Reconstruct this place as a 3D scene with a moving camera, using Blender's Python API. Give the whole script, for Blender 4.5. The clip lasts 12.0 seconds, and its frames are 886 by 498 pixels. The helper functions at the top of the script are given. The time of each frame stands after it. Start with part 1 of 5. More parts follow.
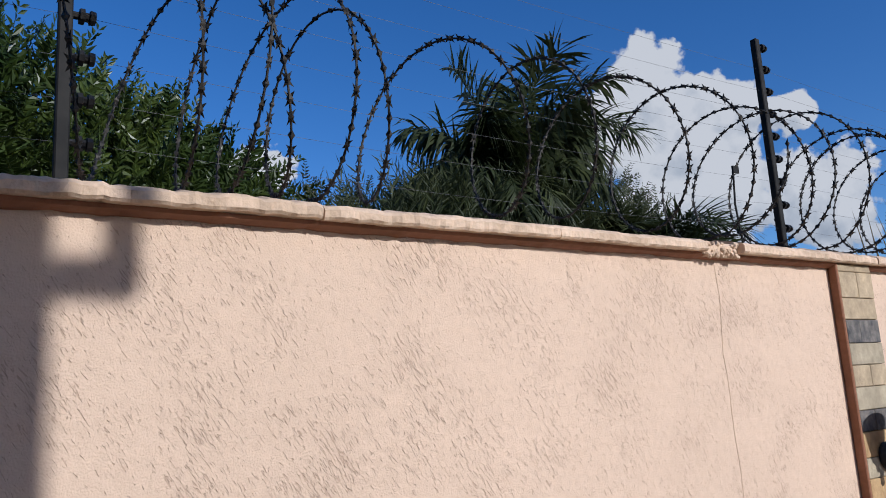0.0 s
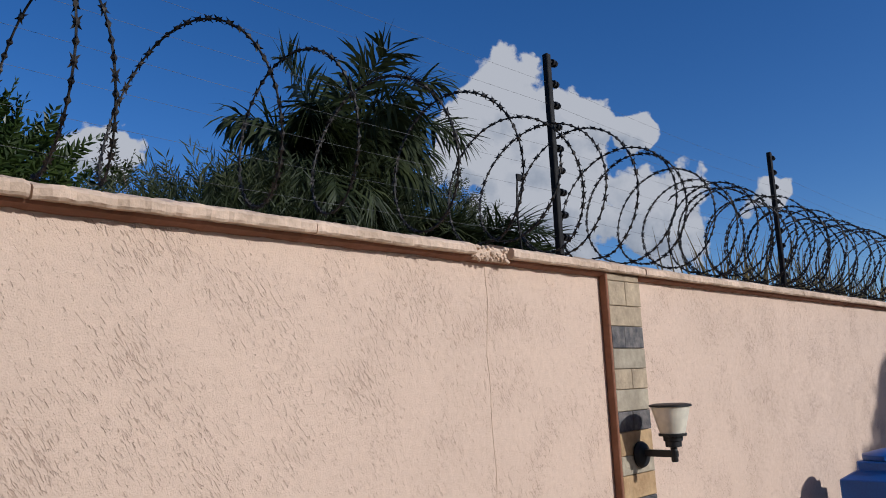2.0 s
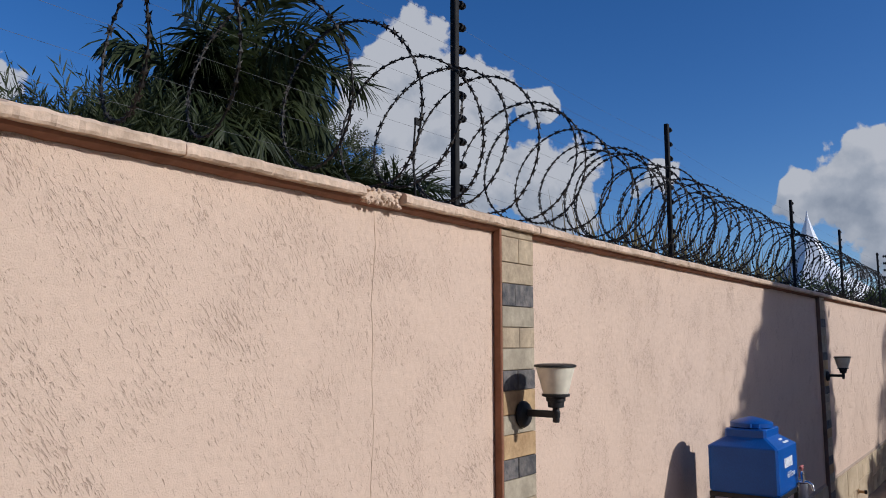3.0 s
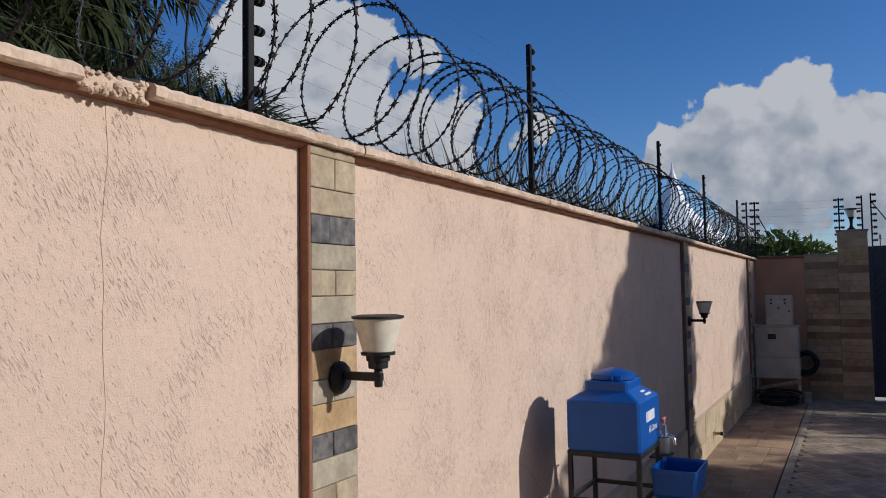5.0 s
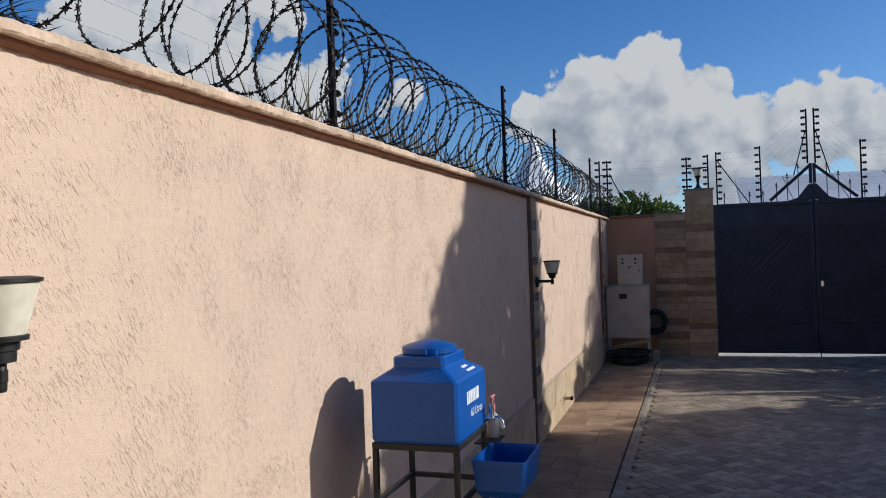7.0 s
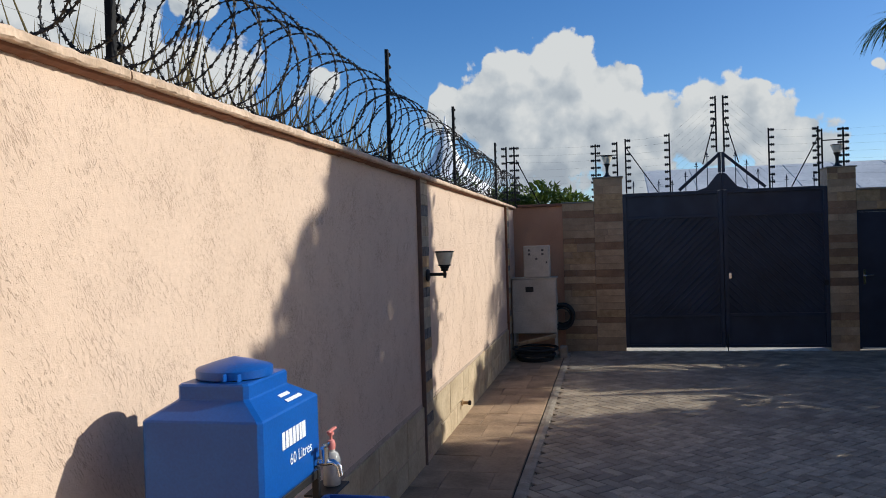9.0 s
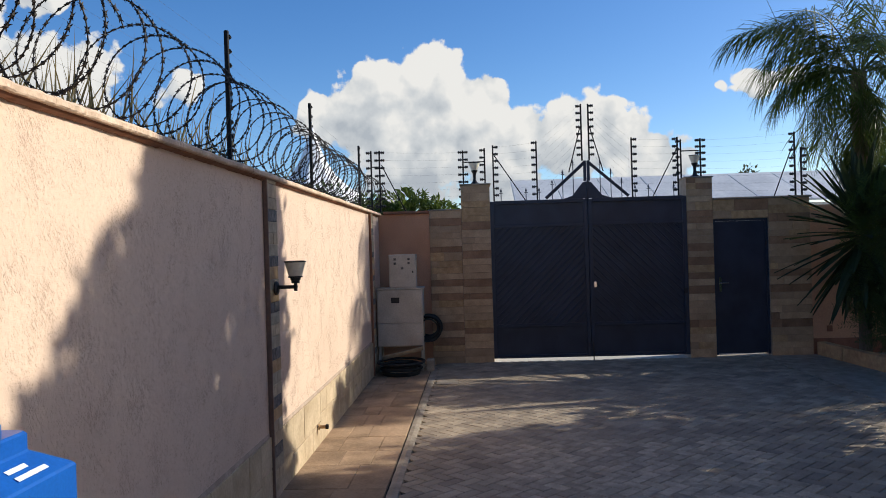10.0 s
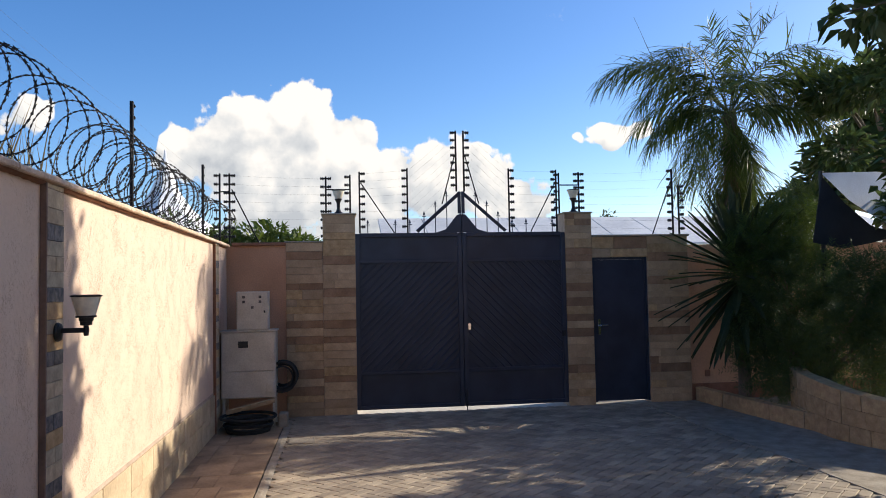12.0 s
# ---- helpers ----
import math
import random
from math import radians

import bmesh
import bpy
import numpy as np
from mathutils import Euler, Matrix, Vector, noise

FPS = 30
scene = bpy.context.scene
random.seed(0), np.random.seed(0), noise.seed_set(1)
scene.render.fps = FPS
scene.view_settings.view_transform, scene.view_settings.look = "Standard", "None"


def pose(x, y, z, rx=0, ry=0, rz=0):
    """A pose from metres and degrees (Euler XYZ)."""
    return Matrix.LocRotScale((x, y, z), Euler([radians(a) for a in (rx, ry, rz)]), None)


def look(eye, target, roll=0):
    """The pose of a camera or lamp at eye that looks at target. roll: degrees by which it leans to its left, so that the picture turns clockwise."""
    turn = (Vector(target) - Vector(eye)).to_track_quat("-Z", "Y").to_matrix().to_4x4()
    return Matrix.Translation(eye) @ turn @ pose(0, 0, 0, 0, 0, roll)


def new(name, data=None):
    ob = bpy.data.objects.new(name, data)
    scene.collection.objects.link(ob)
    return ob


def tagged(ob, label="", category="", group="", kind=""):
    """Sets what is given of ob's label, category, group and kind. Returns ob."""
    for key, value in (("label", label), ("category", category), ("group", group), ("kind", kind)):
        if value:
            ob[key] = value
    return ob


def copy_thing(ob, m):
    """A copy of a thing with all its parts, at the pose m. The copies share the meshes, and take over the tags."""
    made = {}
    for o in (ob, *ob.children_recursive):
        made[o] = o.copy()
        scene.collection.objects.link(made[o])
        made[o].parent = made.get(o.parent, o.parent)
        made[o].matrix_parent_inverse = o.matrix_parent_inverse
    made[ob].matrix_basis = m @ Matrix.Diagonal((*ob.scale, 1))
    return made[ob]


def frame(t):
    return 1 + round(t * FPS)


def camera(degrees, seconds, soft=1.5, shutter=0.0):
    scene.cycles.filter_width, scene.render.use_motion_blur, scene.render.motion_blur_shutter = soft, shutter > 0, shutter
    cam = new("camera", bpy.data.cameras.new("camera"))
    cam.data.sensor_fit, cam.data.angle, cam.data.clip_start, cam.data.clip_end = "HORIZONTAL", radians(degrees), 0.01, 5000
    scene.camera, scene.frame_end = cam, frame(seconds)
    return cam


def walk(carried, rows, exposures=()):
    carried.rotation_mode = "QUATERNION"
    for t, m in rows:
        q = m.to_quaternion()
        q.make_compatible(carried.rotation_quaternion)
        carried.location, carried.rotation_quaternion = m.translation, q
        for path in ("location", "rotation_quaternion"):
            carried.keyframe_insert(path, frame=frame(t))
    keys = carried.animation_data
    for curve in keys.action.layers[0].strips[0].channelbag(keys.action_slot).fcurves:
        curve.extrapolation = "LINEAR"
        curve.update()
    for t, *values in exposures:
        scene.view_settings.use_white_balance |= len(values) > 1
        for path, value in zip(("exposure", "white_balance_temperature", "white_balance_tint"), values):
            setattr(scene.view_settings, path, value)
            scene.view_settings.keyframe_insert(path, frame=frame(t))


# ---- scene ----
cam = camera(59.9, 12.0, soft=0.95)
PATH = [
    (0, (1.326, 0.311, 1.896), (2.446, 1.928, 2.259), -3.4),
    (0.5, (1.455, 0.249, 1.892), (2.606, 1.844, 2.256), -1.0),
    (1, (1.52, 0.198, 1.882), (2.702, 1.769, 2.249), -0.9),
    (1.5, (1.529, 0.186, 1.883), (2.759, 1.721, 2.242), -1.2),
    (2, (1.556, 0.169, 1.879), (2.963, 1.549, 2.221), -2.5),
    (2.5, (1.602, 0.19, 1.86), (3.132, 1.442, 2.161), -0.8),
    (2.7, (1.634, 0.22, 1.849), (3.195, 1.441, 2.121), -0.2),
    (4.3, (2.04, 0.317, 1.842), (3.685, 1.441, 2.022), -0.7),
    (4.5, (2.11, 0.323, 1.834), (3.757, 1.447, 1.982), -0.6),
    (5, (2.326, 0.406, 1.829), (4.091, 1.34, 1.94), -0.9),
    (5.5, (2.48, 0.42, 1.814), (4.259, 1.331, 1.903), -1.3),
    (6, (2.719, 0.41, 1.81), (4.513, 1.29, 1.882), -1.5),
    (6.5, (2.949, 0.458, 1.794), (4.813, 1.18, 1.835), -1.6),
    (7, (3.187, 0.424, 1.775), (5.087, 1.05, 1.792), -1.9),
    (7.2, (3.283, 0.41, 1.776), (5.185, 1.031, 1.79), -2.0),
    (8.8, (3.997, 0.388, 1.743), (5.952, 0.809, 1.731), -1.8),
    (9, (4.085, 0.393, 1.75), (6.041, 0.811, 1.738), -1.7),
    (9.5, (4.4, 0.429, 1.745), (6.394, 0.582, 1.729), -1.7),
    (10, (4.664, 0.378, 1.75), (6.662, 0.463, 1.75), -1.7),
    (10.5, (4.921, 0.346, 1.732), (6.921, 0.353, 1.741), -1.6),
    (11, (5.239, 0.355, 1.712), (7.236, 0.245, 1.73), -1.3),
    (11.5, (5.502, 0.306, 1.729), (7.497, 0.18, 1.815), -1.2),
    (12, (5.843, 0.336, 1.703), (7.823, 0.073, 1.801), -1.1),
]
EXPOSURE = [(0, 0.05, 6000, 11), (0.5, -0.07, 6000, 11.5), (1.5, -0.26, 6000, 12), (2.5, -0.27, 6000, 12), (4.5, -0.26, 6200, 11.5), (5.5, -0.20, 6200, 10.5), (7, 0.01, 6300, 8),
            (9, 0.25, 6550, 6), (10, 0.54, 6950, 8), (11, 0.77, 7200, 9), (12, 0.86, 7300, 10.5)]
walk(cam, [(t, look(eye, target, roll)) for t, eye, target, roll in PATH], EXPOSURE)

# ---- world, sun and exposure ----
SUN = Vector((0.29, -1.0, 0.49)).normalized()
SUN_EL = math.asin(SUN.z)
SUN_AZ = math.atan2(SUN.x, SUN.y)
sun = new("sun", bpy.data.lights.new("sun", "SUN"))
sun.data.energy, sun.data.angle, sun.data.color = 3.65, radians(0.6), (1.0, 0.98, 0.94)
sun.matrix_world = look(SUN * 60, (0, 0, 0))

# cumulus heaps: direction and angular radius of each lobe
LOBES = [
    (0.735, 0.584, 0.343, 0.071), (0.765, 0.577, 0.288, 0.095), (0.709, 0.639, 0.298, 0.058),
    (0.792, 0.528, 0.305, 0.051), (0.826, 0.476, 0.302, 0.030), (0.781, 0.587, 0.212, 0.115),
    (0.864, 0.460, 0.195, 0.069), (0.344, 0.896, 0.281, 0.048), (0.914, 0.353, 0.202, 0.024),
    (0.976, 0.044, 0.214, 0.051), (0.977, 0.097, 0.192, 0.051), (0.985, 0.006, 0.172, 0.058),
    (0.974, 0.148, 0.170, 0.048), (0.967, 0.188, 0.174, 0.034), (0.988, 0.077, 0.133, 0.095),
    (0.987, -0.070, 0.147, 0.044), (0.982, -0.132, 0.135, 0.061), (0.970, -0.197, 0.141, 0.042),
    (0.994, -0.037, 0.104, 0.075), (0.969, -0.225, 0.100, 0.054), (0.915, -0.358, 0.186, 0.015), (0.926, -0.331, 0.190, 0.022), (0.934, -0.308, 0.184, 0.011),
]


def build_world():
    w = bpy.data.worlds.new("sky")
    scene.world = w
    w.use_nodes = True
    nt = w.node_tree
    nt.nodes.clear()
    N, L = nt.nodes.new, nt.links.new

    def mth(op, a, b=None, c=None, clamp=False):
        n = N("ShaderNodeMath")
        n.operation, n.use_clamp = op, clamp
        for i, v in enumerate((a, b, c)):
            if v is None:
                continue
            if isinstance(v, (int, float)):
                n.inputs[i].default_value = v
            else:
                L(v, n.inputs[i])
        return n.outputs[0]

    def vec(op, a, b):
        n = N("ShaderNodeVectorMath")
        n.operation = op
        L(a, n.inputs[0])
        if isinstance(b, tuple):
            n.inputs[1].default_value = b
        else:
            L(b, n.inputs[1])
        return n

    def fbm(v, scale, detail, rough=0.55):
        n = N("ShaderNodeTexNoise")
        n.inputs["Scale"].default_value, n.inputs["Detail"].default_value = scale, detail
        n.inputs["Roughness"].default_value = rough
        L(v, n.inputs["Vector"])
        return n

    sky = N("ShaderNodeTexSky")
    sky.sky_type, sky.sun_disc = "NISHITA", False
    sky.sun_elevation, sky.sun_rotation = SUN_EL, SUN_AZ
    sky.altitude, sky.air_density, sky.dust_density, sky.ozone_density = 1700, 1.0, 2.6, 3.0
    bg_sky = N("ShaderNodeBackground")
    hsv = N("ShaderNodeHueSaturation")
    hsv.inputs["Saturation"].default_value = 1.28
    hsv.inputs["Hue"].default_value = 0.508
    L(sky.outputs[0], hsv.inputs["Color"])
    L(hsv.outputs[0], bg_sky.inputs[0])
    bg_sky.inputs[1].default_value = 0.125
    tc = N("ShaderNodeTexCoord")
    d = vec("NORMALIZE", tc.outputs["Generated"], (0, 0, 0)).outputs[0]
    warp = fbm(d, 9.0, 3)
    sub = vec("SUBTRACT", warp.outputs["Color"], (0.5, 0.5, 0.5))
    sc = N("ShaderNodeVectorMath")
    sc.operation = "SCALE"
    L(sub.outputs[0], sc.inputs[0])
    sc.inputs["Scale"].default_value = 0.085
    p = vec("ADD", d, sc.outputs[0]).outputs[0]

    def heap_field(at):
        """How deep a direction lies within the cumulus heaps."""
        out = None
        for x, y, z, r in LOBES:
            dist = vec("DISTANCE", at, (x, y, z)).outputs["Value"]
            f = mth("MULTIPLY_ADD", dist, -1.0 / r, 1.0)
            out = f if out is None else mth("SMOOTH_MAX", out, f, 0.12)
        return out

    field = heap_field(p)
    sunward = heap_field(vec("ADD", p, (0.0, -0.010, 0.022)).outputs[0])
    def heaps(v):
        """Rounded cauliflower billows at two sizes over finer noise, about 0.5 on average."""
        out = mth("MULTIPLY_ADD", fbm(v, 32.0, 8, 0.64).outputs[0], 0.6, 0.20)
        jig = N("ShaderNodeVectorMath")
        jig.operation = "SCALE"
        L(vec("SUBTRACT", fbm(v, 40.0, 3).outputs["Color"], (0.5, 0.5, 0.5)).outputs[0], jig.inputs[0])
        jig.inputs["Scale"].default_value = 0.020
        moved = vec("ADD", v, jig.outputs[0]).outputs[0]
        for size, weight in ((24.0, -0.42), (58.0, -0.22)):
            cell = N("ShaderNodeTexVoronoi")
            cell.feature = "SMOOTH_F1"
            cell.inputs["Scale"].default_value, cell.inputs["Smoothness"].default_value = size, 0.25
            L(moved, cell.inputs["Vector"])
            out = mth("MULTIPLY_ADD", mth("SUBTRACT", cell.outputs["Distance"], 0.45), weight, out)
        return out

    billow = heaps(d)
    dens = mth("MULTIPLY_ADD", mth("SUBTRACT", billow, 0.5), 1.15, field)
    cover = N("ShaderNodeMapRange")
    cover.interpolation_type = "SMOOTHSTEP"
    L(dens, cover.inputs[0])
    cover.inputs[1].default_value, cover.inputs[2].default_value = 0.0, 0.14
    # faint small shreds of cloud
    shreds = mth("SUBTRACT", fbm(d, 13.0, 6).outputs[0], 0.70)
    shreds = mth("MULTIPLY", shreds, 4.0, clamp=True)
    cover_all = mth("MAXIMUM", cover.outputs[0], shreds)
    # towers catch the light on their tops, flanks and bases are greyer
    shifted = vec("ADD", d, (0.004, -0.012, 0.016)).outputs[0]
    b2 = heaps(shifted)
    big1, big2 = fbm(d, 11.0, 3).outputs[0], fbm(vec("ADD", d, (0.008, -0.024, 0.032)).outputs[0], 11.0, 3).outputs[0]
    lit = mth("MULTIPLY_ADD", mth("SUBTRACT", billow, b2), 1.25, 0.70)
    lit = mth("MULTIPLY_ADD", mth("SUBTRACT", field, sunward), 0.55, lit)
    lit = mth("MULTIPLY_ADD", mth("SUBTRACT", big1, big2), 1.5, lit)
    sep = N("ShaderNodeSeparateXYZ")
    L(d, sep.inputs[0])
    lit = mth("ADD", lit, mth("MULTIPLY_ADD", sep.outputs[2], 2.4, -0.45), clamp=True)
    ramp = N("ShaderNodeValToRGB")
    e = ramp.color_ramp.elements
    e[0].position, e[0].color = 0.05, (0.54, 0.61, 0.72, 1)
    e[1].position, e[1].color = 0.95, (1.04, 1.06, 1.10, 1)
    m = ramp.color_ramp.elements.new(0.5)
    m.color = (0.76, 0.82, 0.91, 1)
    L(lit, ramp.inputs[0])
    bg_c = N("ShaderNodeBackground")
    L(ramp.outputs[0], bg_c.inputs[0])
    bg_c.inputs[1].default_value = 0.54
    mix = N("ShaderNodeMixShader")
    L(cover_all, mix.inputs[0])
    L(bg_sky.outputs[0], mix.inputs[1])
    L(bg_c.outputs[0], mix.inputs[2])
    out = N("ShaderNodeOutputWorld")
    L(mix.outputs[0], out.inputs[0])


build_world()

# ---- materials ----
def material(name, c1, c2, scale=4.0, rough=0.85, fine=60.0, bump=0.3, dist=0.003, metal=0.0, c3=None, stretch=(1, 1, 1), rand=0.0,
             spec=0.4, coords="Object", mottle=0.5):
    """Two-scale procedural surface: broad stains between c1 and c2, fine grain in colour and relief."""
    m = bpy.data.materials.new(name)
    m.use_nodes = True
    nt = m.node_tree
    N, L = nt.nodes.new, nt.links.new
    b = nt.nodes["Principled BSDF"]
    b.inputs["Roughness"].default_value, b.inputs["Metallic"].default_value = rough, metal
    b.inputs["Specular IOR Level"].default_value = spec
    tc, mp, oi = N("ShaderNodeTexCoord"), N("ShaderNodeMapping"), N("ShaderNodeObjectInfo")
    add = N("ShaderNodeVectorMath")
    mul = N("ShaderNodeMath")
    mul.operation, mul.inputs[1].default_value = "MULTIPLY", 37.0 if rand else 0.0
    L(oi.outputs["Random"], mul.inputs[0])
    L(tc.outputs[coords], add.inputs[0])
    L(mul.outputs[0], add.inputs[1])
    L(add.outputs[0], mp.inputs[0])
    mp.inputs["Scale"].default_value = stretch
    n1, n2 = N("ShaderNodeTexNoise"), N("ShaderNodeTexNoise")
    for n, s, d in ((n1, scale, 5), (n2, fine, 4)):
        n.inputs["Scale"].default_value, n.inputs["Detail"].default_value = s, d
        L(mp.outputs[0], n.inputs["Vector"])
    r = N("ShaderNodeValToRGB")
    r.color_ramp.elements[0].position, r.color_ramp.elements[0].color = 0.32, (*c1, 1)
    r.color_ramp.elements[1].position, r.color_ramp.elements[1].color = 0.68, (*c2, 1)
    L(n1.outputs[0], r.inputs[0])
    hsv = N("ShaderNodeHueSaturation")
    L(r.outputs[0], hsv.inputs["Color"])
    v = N("ShaderNodeMath")
    v.operation = "MULTIPLY_ADD"
    L(n2.outputs[0], v.inputs[0])
    v.inputs[1].default_value, v.inputs[2].default_value = mottle, 1 - mottle / 2
    last = v
    if rand:
        v2 = N("ShaderNodeMath")
        v2.operation = "MULTIPLY_ADD"
        L(oi.outputs["Random"], v2.inputs[0])
        v2.inputs[1].default_value, v2.inputs[2].default_value = rand, 1 - rand / 2
        v3 = N("ShaderNodeMath")
        v3.operation = "MULTIPLY"
        L(v.outputs[0], v3.inputs[0])
        L(v2.outputs[0], v3.inputs[1])
        last = v3
    L(last.outputs[0], hsv.inputs["Value"])
    col = hsv.outputs[0]
    if c3:
        geo = N("ShaderNodeNewGeometry")
        mx = N("ShaderNodeMix")
        mx.data_type = "RGBA"
        src = oi.outputs["Random"] if rand else geo.outputs["Random Per Island"]
        L(src, mx.inputs["Factor"])
        L(col, mx.inputs["A"])
        h2 = N("ShaderNodeMix")
        h2.data_type, h2.blend_type = "RGBA", "MULTIPLY"
        h2.inputs["Factor"].default_value = 1.0
        L(col, h2.inputs["A"])
        h2.inputs["B"].default_value = (*c3, 1)
        L(h2.outputs["Result"], mx.inputs["B"])
        col = mx.outputs["Result"]
    L(col, b.inputs["Base Color"])
    bp = N("ShaderNodeBump")
    bp.inputs["Strength"].default_value, bp.inputs["Distance"].default_value = bump, dist
    L(n2.outputs[0], bp.inputs["Height"])
    L(bp.outputs[0], b.inputs["Normal"])
    return m


def stucco(name, base, dark):
    """Hand-thrown plaster, raked into short slanting gouges with shade in their colour, over gentle weather stains."""
    m = material(name, tuple(c * 0.93 for c in base), base, 1.3, 0.92, 45.0, 0.0, mottle=0.14)
    nt = m.node_tree
    N, L = nt.nodes.new, nt.links.new
    b = nt.nodes["Principled BSDF"]
    col = b.inputs["Base Color"].links[0].from_socket
    tc = N("ShaderNodeTexCoord")
    turn, mp = N("ShaderNodeMapping"), N("ShaderNodeMapping")
    turn.inputs["Rotation"].default_value = (0, radians(32), 0)
    L(tc.outputs["Object"], turn.inputs[0])
    L(turn.outputs[0], mp.inputs[0])
    mp.inputs["Scale"].default_value = (260, 260, 42)
    gouge, patch, grain, lump = (N("ShaderNodeTexNoise") for _ in range(4))
    gouge.inputs["Scale"].default_value, gouge.inputs["Detail"].default_value = 1.0, 1.5
    gouge.inputs["Distortion"].default_value = 0.9
    L(mp.outputs[0], gouge.inputs["Vector"])
    for n, s, d in ((patch, 5.5, 4), (grain, 240, 4), (lump, 38, 3)):
        n.inputs["Scale"].default_value, n.inputs["Detail"].default_value = s, d
        L(tc.outputs["Object"], n.inputs["Vector"])
    a = N("ShaderNodeMath")
    a.operation = "MULTIPLY_ADD"
    L(patch.outputs[0], a.inputs[0])
    a.inputs[1].default_value, a.inputs[2].default_value = 0.46, -0.235
    s = N("ShaderNodeMath")
    L(gouge.outputs[0], s.inputs[0])
    L(a.outputs[0], s.inputs[1])
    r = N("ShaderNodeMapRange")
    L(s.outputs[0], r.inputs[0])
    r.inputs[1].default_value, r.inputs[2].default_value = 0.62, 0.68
    # gouges tinted dark as painted shade, since frontal sun hardly shades the relief
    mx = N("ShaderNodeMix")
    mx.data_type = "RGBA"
    gouge_shade = N("ShaderNodeMath")
    gouge_shade.operation, gouge_shade.inputs[1].default_value = "MULTIPLY", 0.40
    L(r.outputs[0], gouge_shade.inputs[0])
    L(gouge_shade.outputs[0], mx.inputs["Factor"])
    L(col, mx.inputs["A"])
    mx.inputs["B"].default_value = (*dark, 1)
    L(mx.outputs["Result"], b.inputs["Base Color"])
    h = N("ShaderNodeMath")
    h.operation, h.inputs[1].default_value = "MULTIPLY_ADD", -1.6
    L(r.outputs[0], h.inputs[0])
    h2 = N("ShaderNodeMath")
    h2.operation, h2.inputs[1].default_value = "MULTIPLY_ADD", 0.65
    L(grain.outputs[0], h2.inputs[0])
    L(lump.outputs[0], h2.inputs[2])
    L(h2.outputs[0], h.inputs[2])
    bp = nt.nodes["Bump"]
    bp.inputs["Strength"].default_value, bp.inputs["Distance"].default_value = 0.7, 0.0042
    L(h.outputs[0], bp.inputs["Height"])
    return m


def leafy(name, c1, c2, rough=0.5, trans=0.25):
    m = material(name, c1, c2, 1.5, rough, 14.0, 0.0, c3=(1.5, 1.35, 0.9))
    nt = m.node_tree
    b = nt.nodes["Principled BSDF"]
    t = nt.nodes.new("ShaderNodeBsdfTranslucent")
    mx = nt.nodes.new("ShaderNodeMixShader")
    mx.inputs[0].default_value = trans
    col = b.inputs["Base Color"].links[0].from_socket
    nt.links.new(col, t.inputs[0])
    nt.links.new(b.outputs[0], mx.inputs[1])
    nt.links.new(t.outputs[0], mx.inputs[2])
    nt.links.new(mx.outputs[0], nt.nodes["Material Output"].inputs[0])
    return m


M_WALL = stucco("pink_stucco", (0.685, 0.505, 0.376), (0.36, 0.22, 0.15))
M_COPING = material("pink_coping", (0.50, 0.36, 0.25), (0.72, 0.53, 0.385), 7, 0.9, 55, 0.7, 0.006)
M_TERRA = material("terracotta_paint", (0.22, 0.092, 0.046), (0.31, 0.135, 0.075), 6, 0.75, 50, 0.4, 0.003)
# darker, duller copy of the terracotta, with the shade on pilaster 2 in its colour
M_TERRA_SHADED = material("terracotta_paint_shaded", (0.13, 0.085, 0.065), (0.20, 0.13, 0.10), 6, 0.8, 50, 0.4, 0.003)
M_MORTAR = material("mortar", (0.36, 0.27, 0.20), (0.50, 0.38, 0.29), 9, 0.95, 70, 0.8, 0.006)
M_TAN = material("tan_sandstone", (0.32, 0.245, 0.16), (0.50, 0.385, 0.25), 13, 0.88, 50, 0.9, 0.004, rand=0.3)
M_GREY_STONE = material("grey_green_stone", (0.30, 0.25, 0.175), (0.45, 0.375, 0.265), 13, 0.88, 50, 0.9, 0.003, rand=0.2)
M_SLATE = material("dark_slate", (0.055, 0.055, 0.056), (0.19, 0.165, 0.145), 24, 0.75, 70, 0.9, 0.003, rand=0.3)
M_OCHRE = material("ochre_sandstone", (0.36, 0.225, 0.11), (0.52, 0.35, 0.18), 12, 0.88, 50, 0.9, 0.003, rand=0.25)
M_BROWN_STONE = material("brown_sandstone", (0.225, 0.13, 0.07), (0.32, 0.19, 0.105), 6, 0.85, 45, 0.5, 0.003, rand=0.35)
M_BUFF = material("buff_sandstone", (0.37, 0.25, 0.14), (0.50, 0.345, 0.205), 6, 0.85, 45, 0.5, 0.003, rand=0.35)
M_PLINTH = material("cream_plinth_stone", (0.40, 0.30, 0.185), (0.54, 0.42, 0.275), 5, 0.9, 45, 0.5, 0.003, rand=0.2)
M_PAVER = material("grey_paver", (0.31, 0.245, 0.17), (0.51, 0.41, 0.29), 9, 0.75, 80, 0.5, 0.003, rand=0.45)
M_PAVER_FAR = material("grey_paver_field", (0.31, 0.245, 0.17), (0.51, 0.41, 0.29), 3, 0.75, 80, 0.5, 0.003, c3=(0.62, 0.62, 0.64))
M_SAND = material("joint_sand", (0.05, 0.045, 0.04), (0.10, 0.085, 0.07), 8, 0.95, 90, 0.5)
M_SLAB = material("orange_flagstone", (0.22, 0.145, 0.085), (0.42, 0.285, 0.175), 3.0, 0.85, 34, 0.9, 0.006, rand=0.22)
M_CONC = material("worn_concrete", (0.25, 0.205, 0.15), (0.40, 0.34, 0.26), 6, 0.9, 60, 0.8, 0.006)
